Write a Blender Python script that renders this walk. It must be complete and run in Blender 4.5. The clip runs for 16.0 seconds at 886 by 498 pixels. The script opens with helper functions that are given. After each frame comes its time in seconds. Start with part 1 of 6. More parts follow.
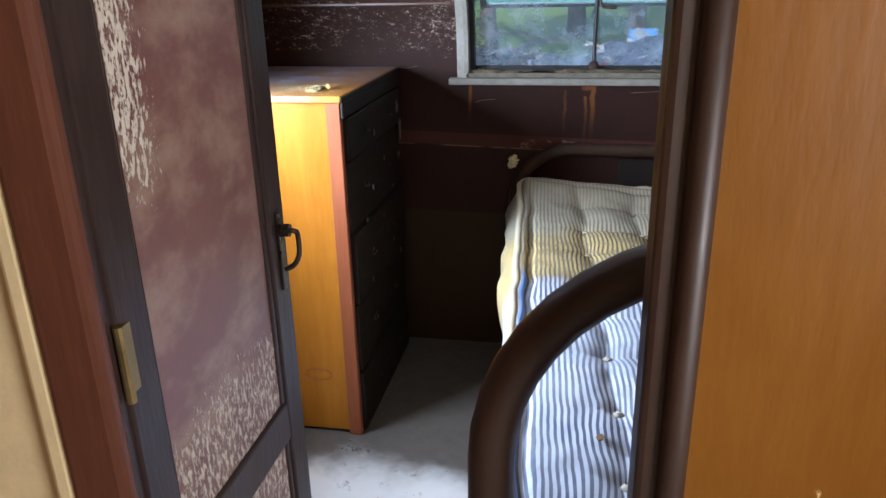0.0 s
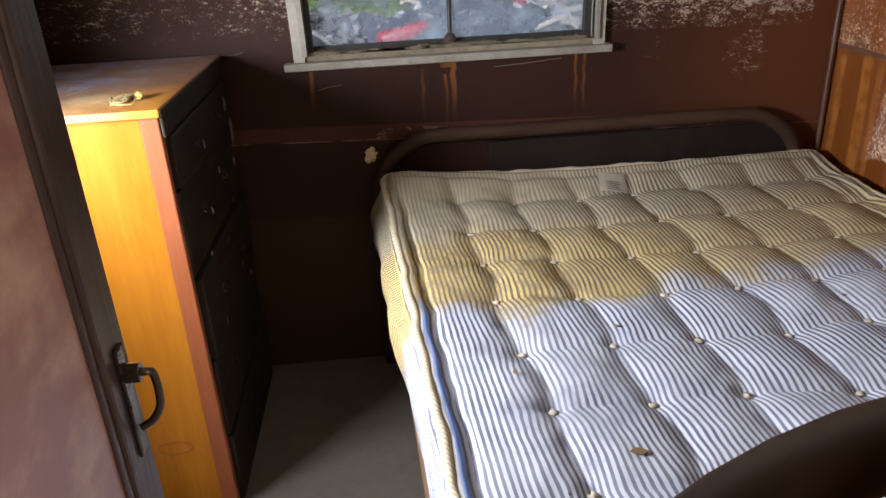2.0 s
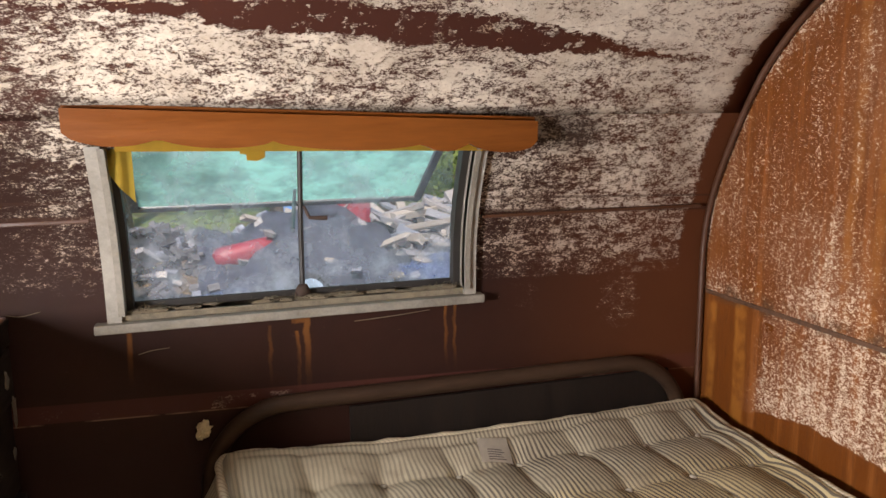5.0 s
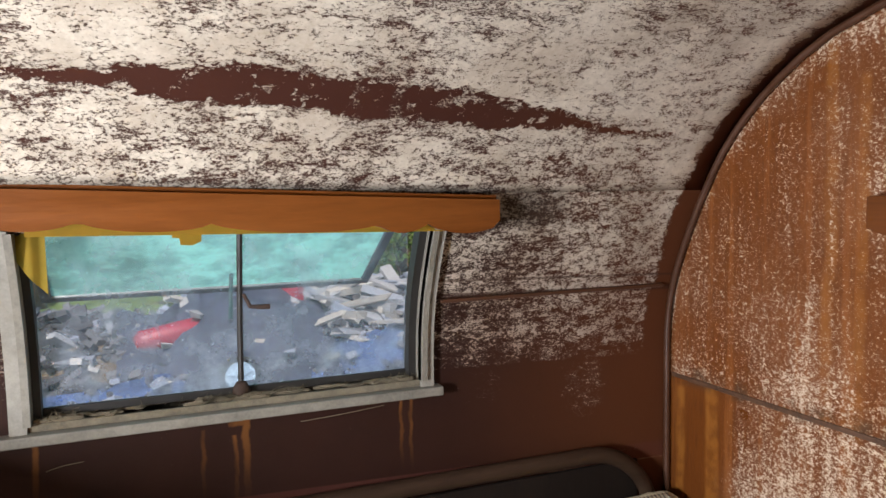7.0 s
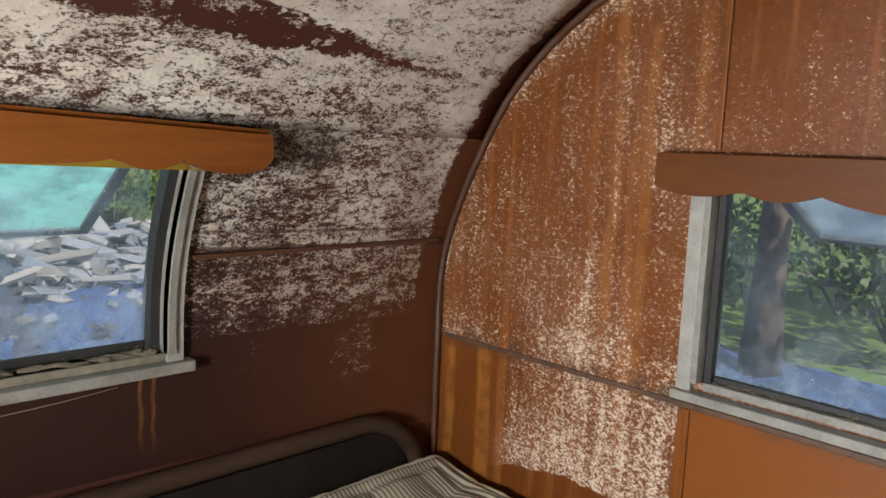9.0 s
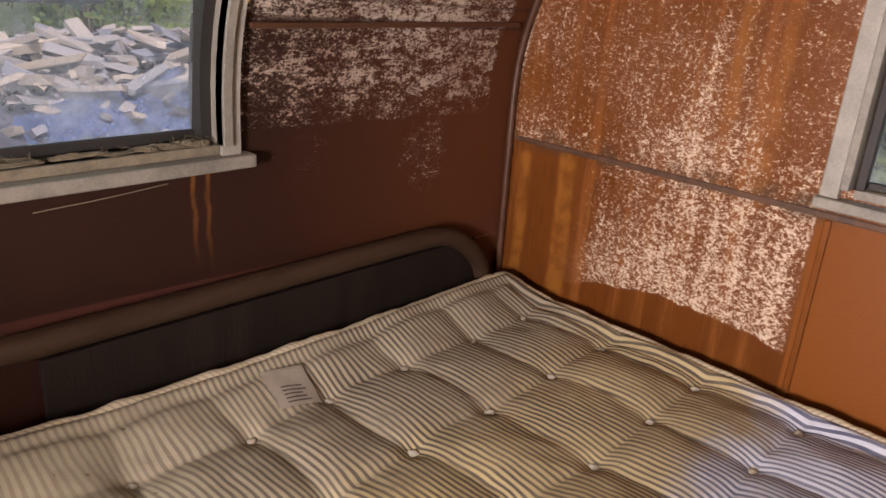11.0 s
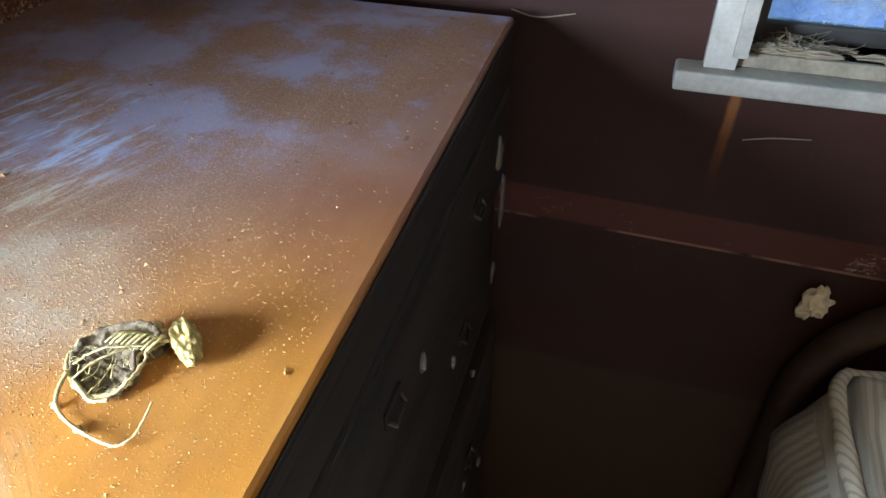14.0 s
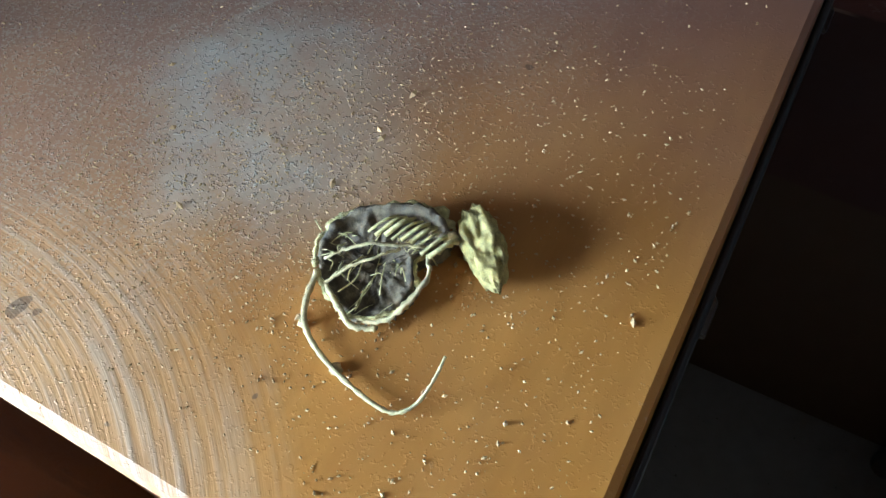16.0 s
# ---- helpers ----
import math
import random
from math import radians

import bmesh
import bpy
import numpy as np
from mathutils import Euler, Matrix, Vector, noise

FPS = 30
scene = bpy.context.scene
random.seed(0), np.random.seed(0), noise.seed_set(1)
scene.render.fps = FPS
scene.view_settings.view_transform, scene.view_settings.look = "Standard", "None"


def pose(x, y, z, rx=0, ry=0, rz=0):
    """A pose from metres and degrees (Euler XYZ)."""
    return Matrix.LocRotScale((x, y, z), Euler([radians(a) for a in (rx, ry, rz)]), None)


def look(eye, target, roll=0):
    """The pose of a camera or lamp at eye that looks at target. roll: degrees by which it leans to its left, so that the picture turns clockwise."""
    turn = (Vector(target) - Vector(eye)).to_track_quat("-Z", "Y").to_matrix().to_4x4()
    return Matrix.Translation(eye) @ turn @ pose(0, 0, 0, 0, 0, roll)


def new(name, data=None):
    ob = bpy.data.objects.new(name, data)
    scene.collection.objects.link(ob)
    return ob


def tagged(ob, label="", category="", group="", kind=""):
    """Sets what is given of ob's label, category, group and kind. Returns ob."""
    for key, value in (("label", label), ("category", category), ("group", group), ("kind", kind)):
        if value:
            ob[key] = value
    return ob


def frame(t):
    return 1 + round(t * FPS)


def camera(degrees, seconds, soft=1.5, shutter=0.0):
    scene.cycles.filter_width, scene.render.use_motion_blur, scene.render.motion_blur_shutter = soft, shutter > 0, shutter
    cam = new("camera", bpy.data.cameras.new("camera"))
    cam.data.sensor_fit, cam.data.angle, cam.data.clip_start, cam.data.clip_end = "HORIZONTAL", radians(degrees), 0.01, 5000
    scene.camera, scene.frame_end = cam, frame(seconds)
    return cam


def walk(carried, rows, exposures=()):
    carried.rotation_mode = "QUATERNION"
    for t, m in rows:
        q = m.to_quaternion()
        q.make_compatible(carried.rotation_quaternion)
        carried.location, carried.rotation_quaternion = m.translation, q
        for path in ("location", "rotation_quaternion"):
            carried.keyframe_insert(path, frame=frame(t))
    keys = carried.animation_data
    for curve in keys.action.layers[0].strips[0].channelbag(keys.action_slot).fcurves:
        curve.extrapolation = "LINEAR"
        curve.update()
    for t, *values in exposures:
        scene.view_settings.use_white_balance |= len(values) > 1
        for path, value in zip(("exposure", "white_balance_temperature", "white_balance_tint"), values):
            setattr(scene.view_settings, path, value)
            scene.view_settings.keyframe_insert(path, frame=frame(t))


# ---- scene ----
cam = camera(61.6, 16.0)
PATH = [
    (0, (0.449, -2.567, 1.358), (0.094, -0.728, 0.657), -1.3),
    (0.5, (0.414, -2.493, 1.359), (0.132, -0.656, 0.62), -2.3),
    (1, (0.346, -2.385, 1.353), (0.177, -0.545, 0.588), -3.4),
    (1.5, (0.306, -2.301, 1.379), (0.282, -0.472, 0.57), -3.6),
    (2, (0.286, -2.206, 1.389), (0.396, -0.387, 0.563), -3.1),
    (2.5, (0.29, -2.097, 1.394), (0.515, -0.281, 0.585), -2.4),
    (3, (0.308, -2.043, 1.402), (0.618, -0.225, 0.628), -1.9),
    (3.5, (0.292, -1.962, 1.425), (0.691, -0.138, 0.707), -1.9),
    (4, (0.27, -1.897, 1.46), (0.742, -0.019, 0.956), -2.2),
    (4.2, (0.278, -1.886, 1.463), (0.781, -0.001, 1.019), -2.0),
    (6.3, (0.29, -1.776, 1.486), (0.887, 0.111, 1.194), -0.2),
    (6.5, (0.284, -1.766, 1.487), (0.887, 0.121, 1.216), -0.3),
    (7, (0.274, -1.677, 1.484), (1.031, 0.168, 1.332), -0.9),
    (7.5, (0.294, -1.558, 1.487), (1.439, 0.079, 1.385), 0.1),
    (8, (0.29, -1.501, 1.485), (1.594, 0.012, 1.379), 1.6),
    (8.5, (0.287, -1.455, 1.473), (1.632, 0.015, 1.306), 2.4),
    (8.7, (0.291, -1.443, 1.467), (1.648, 0.012, 1.264), 2.4),
    (10.8, (0.294, -1.122, 1.327), (1.672, 0.166, 0.653), 3.2),
    (11, (0.294, -1.112, 1.322), (1.643, 0.193, 0.620), 3.8),
    (11.5, (0.276, -1.097, 1.304), (1.462, 0.296, 0.496), 2.2),
    (12, (0.207, -1.027, 1.312), (1.122, 0.485, 0.375), 2.2),
    (12.5, (0.133, -0.985, 1.327), (0.76, 0.622, 0.314), 2.2),
    (13, (0.065, -0.929, 1.33), (0.358, 0.72, 0.237), 3.6),
    (13.5, (-0.025, -0.831, 1.353), (-0.053, 0.766, 0.148), 3.9),
    (14, (-0.052, -0.8, 1.337), (-0.462, 0.731, 0.118), 0.5),
    (14.5, (-0.104, -0.781, 1.324), (-0.656, 0.612, 0.001), 0.6),
    (15, (-0.136, -0.74, 1.303), (-0.745, 0.459, -0.176), -0.1),
    (15.5, (-0.158, -0.71, 1.289), (-0.787, 0.328, -0.301), -2.4),
    (16, (-0.187, -0.693, 1.276), (-0.79, 0.231, -0.392), -5.2),
]
EXPO = [(0.0, 0.05, 5600, 14), (1.0, 0.15, 6000, 17), (1.5, 0.1, 6300, 19), (2.5, 0.0, 7500, 22), (4.0, 0.15, 7900, 24), (7.0, 0.05, 7000, 18), (8.5, 0.0, 6800, 12), (11.0, 0.05, 8200, 34), (12.0, 0.3, 7700, 23), (12.5, 0.65, 7800, 27), (13.0, 1.15, 7500, 26), (13.5, 1.05, 6000, 16), (14.0, 0.6, 5500, 10), (14.5, 0.2, 5050, 6), (15.2, -0.15, 4800, 4), (16.0, -0.5, 4700, 4)]
walk(cam, [(t, look(eye, target, roll)) for t, eye, target, roll in PATH], EXPO)

# ---- light ----
world = bpy.data.worlds.new("world")
scene.world = world
world.use_nodes = True
_w = world.node_tree
_sky = _w.nodes.new("ShaderNodeTexSky")
_sky.sky_type, _sky.sun_disc = "NISHITA", False
_sky.sun_elevation, _sky.sun_rotation = radians(48), radians(195)
_w.nodes["Background"].inputs["Strength"].default_value = 0.14
_w.links.new(_sky.outputs[0], _w.nodes["Background"].inputs["Color"])


def lamp(name, kind, m, energy, color, size=0.0, size_y=0.0, angle=0.0, spread=180.0):
    d = bpy.data.lights.new(name, kind)
    d.energy, d.color = energy, color
    if kind == "AREA":
        d.shape, d.size, d.size_y, d.spread = "RECTANGLE", size, size_y, radians(spread)
    else:
        d.angle = radians(angle)
    ob = new(name, d)
    ob.matrix_world = m
    return ob


lamp("sun", "SUN", look((0, 0, 0), (0.25, 0.9, -1.05)), 4.6, (1.0, 0.94, 0.84), angle=0.6)
# daylight through the west window: its clear part, and the part behind the yellow curtain
lamp("west_daylight", "AREA", look((-0.735, -1.13, 1.18), (1.6, -1.02, 0.90)), 55, (0.82, 0.91, 1.0), 0.38, 0.34, spread=157)
lamp("west_curtain_daylight", "AREA", look((-0.738, -0.80, 1.162), (0.4, -0.79, 0.86)), 70, (1.0, 0.87, 0.62), 0.024, 0.020, spread=80)
# fill lamp added at an unseen passage window behind the walker
lamp("passage_fill", "AREA", look((1.66, -3.2, 1.25), (-0.2, -2.35, 1.75)), 42, (1.0, 0.93, 0.82), 0.5, 0.45)


# ---- materials ----
class Nodes:
    def __init__(self, name, rough=0.6, metal=0.0):
        self.m = bpy.data.materials.new(name)
        self.m.use_nodes = True
        self.t = self.m.node_tree
        self.b = self.t.nodes["Principled BSDF"]
        self.b.inputs["Roughness"].default_value = rough
        self.b.inputs["Metallic"].default_value = metal
        self.pos = self.add("ShaderNodeNewGeometry").outputs["Position"]

    def add(self, kind, **kw):
        n = self.t.nodes.new(kind)
        for k, v in kw.items():
            setattr(n, k, v)
        return n

    def put(self, v, sock):
        if isinstance(v, bpy.types.NodeSocket):
            self.t.links.new(v, sock)
        elif v is not None:
            if sock.type == "VALUE" and isinstance(v, tuple):
                v = v[0]
            if sock.type == "RGBA" and len(v) == 3:
                v = (*v, 1)
            sock.default_value = v

    def objpos(self):
        return self.add("ShaderNodeTexCoord").outputs["Object"]

    def scaled(self, s, vec=None):
        n = self.add("ShaderNodeVectorMath", operation="MULTIPLY")
        self.put(vec or self.pos, n.inputs[0])
        n.inputs[1].default_value = s
        return n.outputs[0]

    def noise(self, scale, detail=4.0, rough=0.6, vec=None, warp=0.0):
        n = self.add("ShaderNodeTexNoise")
        self.put(vec or self.pos, n.inputs["Vector"])
        for k, v in (("Scale", scale), ("Detail", detail), ("Roughness", rough), ("Distortion", warp)):
            n.inputs[k].default_value = v
        return n.outputs["Fac"]

    def ramp(self, fac, *stops, mode="LINEAR"):
        n = self.add("ShaderNodeValToRGB")
        n.color_ramp.interpolation = mode
        e = n.color_ramp.elements
        while len(e) < len(stops):
            e.new(0.5)
        for k, (p, c) in zip(e, stops):
            k.position = p
            k.color = (c, c, c, 1) if isinstance(c, (int, float)) else (*c, 1)
        self.put(fac, n.inputs[0])
        return n.outputs[0]

    def mix(self, fac, a, b, mode="MIX"):
        n = self.add("ShaderNodeMix", data_type="RGBA", blend_type=mode)
        self.put(fac, n.inputs[0])
        self.put(a, n.inputs[6])
        self.put(b, n.inputs[7])
        return n.outputs[2]

    def math(self, op, a, b=None, c=None, clamp=False):
        n = self.add("ShaderNodeMath", operation=op, use_clamp=clamp)
        for v, s in zip((a, b, c), n.inputs):
            self.put(v, s)
        return n.outputs[0]

    def step(self, v, lo, hi, a=0.0, b=1.0):
        n = self.add("ShaderNodeMapRange", interpolation_type="SMOOTHSTEP")
        for s, x in zip(n.inputs, (v, lo, hi, a, b)):
            self.put(x, s)
        return n.outputs[0]

    def xyz(self, vec=None):
        n = self.add("ShaderNodeSeparateXYZ")
        self.put(vec or self.pos, n.inputs[0])
        return n.outputs

    def rnd(self):
        return self.add("ShaderNodeObjectInfo").outputs["Random"]

    def done(self, color=None, rough=None, bump=None, height=0.002, strength=1.0):
        self.put(color, self.b.inputs["Base Color"])
        self.put(rough, self.b.inputs["Roughness"])
        if bump is not None:
            n = self.add("ShaderNodeBump")
            n.inputs["Distance"].default_value = height
            n.inputs["Strength"].default_value = strength
            self.put(bump, n.inputs["Height"])
            self.t.links.new(n.outputs[0], self.b.inputs["Normal"])
        return self.m


def plain(name, color, rough=0.6, metal=0.0, vary=0.25, scale=18.0, bump=0.0008, local=False):
    n = Nodes(name, rough, metal)
    v = n.objpos() if local else None
    a, b = n.noise(scale, 5, vec=v), n.noise(scale * 9, 3, vec=v)
    f = n.math("ADD", n.math("MULTIPLY", a, 0.7), n.math("MULTIPLY", b, 0.3))
    dark, light = [c * (1 - vary) for c in color], [min(1, c * (1 + vary)) for c in color]
    return n.done(n.ramp(f, (0.3, dark), (0.7, light)), n.ramp(a, (0.3, max(0.05, rough - 0.12)), (0.7, min(1, rough + 0.12))), f, bump)


def band(n, v, centre, half, soft):
    """1 within half of centre, fading over soft."""
    d = n.math("ABSOLUTE", n.math("SUBTRACT", v, centre))
    return n.step(d, half, half + soft, 1.0, 0.0)


def peeling_wall():
    n = Nodes("maroon_wall_flaking", 0.4)
    x, y, z = n.xyz()
    zz = n.math("MULTIPLY_ADD", x, 0.03, z)
    wav = n.math("MULTIPLY_ADD", n.noise(7, 4), 0.10, n.math("MULTIPLY_ADD", n.noise(40, 3), 0.02, -0.06))
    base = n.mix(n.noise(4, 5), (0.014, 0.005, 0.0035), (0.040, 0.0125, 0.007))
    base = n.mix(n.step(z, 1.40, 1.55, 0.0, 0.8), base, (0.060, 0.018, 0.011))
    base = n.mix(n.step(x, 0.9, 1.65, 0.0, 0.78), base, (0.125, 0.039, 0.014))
    streak = n.noise(1.0, 9, 0.74, vec=n.scaled((52, 96, 96)), warp=0.35)
    flecks = n.noise(1.0, 5, 0.7, vec=n.scaled((170, 260, 260)))
    blotch = n.noise(1.0, 5, 0.65, vec=n.scaled((13, 30, 30)))
    patch = n.noise(3.2, 4, 0.6)
    amount = n.ramp(n.math("DIVIDE", zz, 2.0),
                    (0.0, 0.0), (0.5345, 0.0), (0.536, 0.43), (0.575, 0.51), (0.628, 0.50), (0.634, 0.565), (0.66, 0.56), (0.72, 0.585), (0.80, 0.62), (1.0, 0.645))
    # bare margin along the gable, bare strip in the vault and around the seam
    edge = n.math("ADD", x, n.math("MULTIPLY", wav, 0.9))
    low = n.step(zz, 1.255, 1.31)
    gable = n.step(n.math("SUBTRACT", edge, n.step(z, 1.5, 1.8, 0.0, 0.04)), 1.555, 1.60)
    bare_side = n.math("MULTIPLY", gable, n.step(n.math("ADD", zz, n.math("MULTIPLY", wav, 0.3)), 1.06, 1.075))
    corner_low = n.math("MULTIPLY", n.step(n.math("ADD", edge, zz), 2.86, 2.95), n.math("SUBTRACT", 1.0, n.step(zz, 1.26, 1.34)))
    mid = n.math("SUBTRACT", 1.682, n.math("MULTIPLY", n.math("POWER", n.math("MAXIMUM", n.math("SUBTRACT", x, 0.2), 0.0), 1.6), 0.052))
    wid = n.math("MULTIPLY", n.step(x, 0.0, 0.45), n.step(x, 0.80, 1.46, 0.030, 0.0))
    off = n.math("ABSOLUTE", n.math("SUBTRACT", n.math("ADD", z, n.math("ADD", n.math("MULTIPLY", wav, 0.45), n.math("MULTIPLY_ADD", streak, 0.05, -0.025))), mid))
    strip = n.step(n.math("SUBTRACT", off, wid), -0.006, 0.004, 1.0, 0.0)
    strip = n.math("MULTIPLY", strip, n.step(n.noise(26, 6, 0.74), 0.50, 0.60, 1.0, 0.10))
    strip = n.math("MULTIPLY", strip, n.math("SUBTRACT", 1.0, n.math("MULTIPLY", band(n, n.math("ADD", x, n.math("MULTIPLY", wav, 0.5)), 0.755, 0.006, 0.022), n.step(streak, 0.38, 0.52, 0.2, 0.9))))
    scratch = n.math("MULTIPLY", n.math("MULTIPLY", n.step(n.noise(30, 5, 0.75), 0.42, 0.52), band(n, n.math("ADD", z, n.math("MULTIPLY", wav, 0.1)), 1.838, 0.001, 0.004)), band(n, x, 1.2, 0.12, 0.04))
    bare = n.math("MAXIMUM", n.math("MAXIMUM", bare_side, corner_low), n.math("MAXIMUM", strip, scratch))
    scuff = n.math("MULTIPLY", band(n, zz, 0.795, 0.012, 0.02), n.step(n.noise(9, 3), 0.45, 0.6, 0.0, 0.48))
    right_low = n.math("MULTIPLY", n.math("MULTIPLY", band(n, n.math("MULTIPLY_ADD", wav, 1.6, x), 1.36, 0.02, 0.12), band(n, n.math("MULTIPLY_ADD", wav, 1.0, zz), 1.0, 0.05, 0.09)), 0.46)
    right_low = n.math("MAXIMUM", right_low, n.math("MULTIPLY", n.math("MULTIPLY", band(n, n.math("MULTIPLY_ADD", wav, 1.6, x), 1.05, 0.02, 0.12), band(n, n.math("MULTIPLY_ADD", wav, 1.0, zz), 1.03, 0.03, 0.09)), 0.40))
    amount = n.math("MAXIMUM", n.math("MAXIMUM", amount, scuff), right_low)
    amount = n.math("MULTIPLY", n.math("MULTIPLY", amount, n.math("SUBTRACT", 1.0, bare)), n.step(x, -0.15, 0.2, 0.80, 1.0))
    grain = n.math("MULTIPLY_ADD", streak, 0.34, n.math("MULTIPLY_ADD", flecks, 0.30, n.math("MULTIPLY_ADD", blotch, 0.21, n.math("MULTIPLY", patch, 0.15))))
    thresh = n.math("MULTIPLY_ADD", amount, -0.42, 0.735)
    crust = n.math("MULTIPLY", n.step(n.math("SUBTRACT", grain, thresh), -0.014, 0.020), n.step(amount, 0.02, 0.2))
    film = n.math("MULTIPLY", n.step(n.math("SUBTRACT", grain, thresh), -0.05, 0.005, 0.0, 0.20), n.step(amount, 0.05, 0.3))
    white = n.math("MAXIMUM", crust, film)
    chalk = n.mix(n.noise(75, 5, 0.7), (0.38, 0.32, 0.24), (0.86, 0.79, 0.67))
    chalk = n.mix(n.step(n.noise(5, 5, 0.65), 0.42, 0.66, 0.0, 0.5), chalk, (0.34, 0.27, 0.20))
    chalk = n.mix(n.step(zz, 1.05, 1.5, 0.45, 0.0), chalk, (0.36, 0.20, 0.15))
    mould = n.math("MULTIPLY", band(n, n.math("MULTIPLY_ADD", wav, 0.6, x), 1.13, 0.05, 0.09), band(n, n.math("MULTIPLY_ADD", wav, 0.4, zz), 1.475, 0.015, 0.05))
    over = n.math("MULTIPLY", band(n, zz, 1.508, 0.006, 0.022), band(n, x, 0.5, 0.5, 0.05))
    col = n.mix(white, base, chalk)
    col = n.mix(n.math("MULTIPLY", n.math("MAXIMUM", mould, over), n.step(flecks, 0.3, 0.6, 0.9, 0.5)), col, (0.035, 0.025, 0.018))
    # rust runs below the sill
    runs = None
    for cx, hw, top, length in ((0.060, 0.003, 0.99, 0.15), (0.478, 0.004, 0.99, 0.21), (0.455, 0.0015, 0.95, 0.19), (0.845, 0.0012, 0.99, 0.19), (0.870, 0.0012, 0.99, 0.20), (0.385, 0.001, 0.97, 0.17)):
        r = n.math("MULTIPLY", band(n, n.math("MULTIPLY_ADD", n.noise(14, 3), 0.022, n.math("SUBTRACT", x, 0.011)), cx, hw, 0.006), n.step(z, top - length, top, 0.0, 0.62))
        r = n.math("MULTIPLY", r, n.step(z, top + 0.004, top, 0.0, 1.0))
        runs = r if runs is None else n.math("MAXIMUM", runs, r)
    hook = n.math("MULTIPLY", band(n, x, 0.462, 0.018, 0.006), band(n, n.math("MULTIPLY_ADD", n.noise(40, 3), 0.012, z), 0.986, 0.005, 0.006))
    runs = n.math("MAXIMUM", runs, n.math("MULTIPLY", hook, 0.55))
    runs = n.math("MULTIPLY", runs, n.step(n.noise(30, 3, vec=n.scaled((1, 1, 0.3))), 0.3, 0.6, 0.3, 1.0))
    col = n.mix(runs, col, (0.25, 0.095, 0.02))
    # pale scuffs and fly dirt over the lower panels
    fly = n.math("MULTIPLY", n.step(n.noise(55, 5, 0.75), 0.66, 0.74, 0.0, 0.5), n.step(zz, 1.06, 1.0))
    col = n.mix(fly, col, (0.20, 0.13, 0.095))
    col = n.mix(n.math("MULTIPLY", band(n, zz, 0.776, 0.0012, 0.0015), n.step(n.noise(11, 3), 0.42, 0.6, 0.0, 0.6)), col, (0.30, 0.18, 0.12))
    col = n.mix(n.math("MULTIPLY", band(n, zz, 0.80, 0.020, 0.004), 0.5), col, (0.11, 0.034, 0.024))
    col = n.mix(n.step(n.math("ADD", zz, n.math("MULTIPLY", wav, 0.1)), 0.535, 0.525, 0.0, 0.6), col, (0.045, 0.027, 0.010))
    seam = n.math("MAXIMUM", band(n, zz, 1.262, 0.004, 0.004), n.math("MULTIPLY", band(n, zz, 1.30, 0.002, 0.003), 0.8))
    col = n.mix(n.math("MULTIPLY", seam, 0.7), col, (0.05, 0.02, 0.012))
    rough = n.mix(white, n.mix(n.noise(12, 4), (0.52,) * 3, (0.72,) * 3), (0.85,) * 3)
    h = n.math("ADD", n.math("MULTIPLY", white, 0.6), n.math("MULTIPLY", grain, 0.5))
    return n.done(col, rough, h, 0.0015)


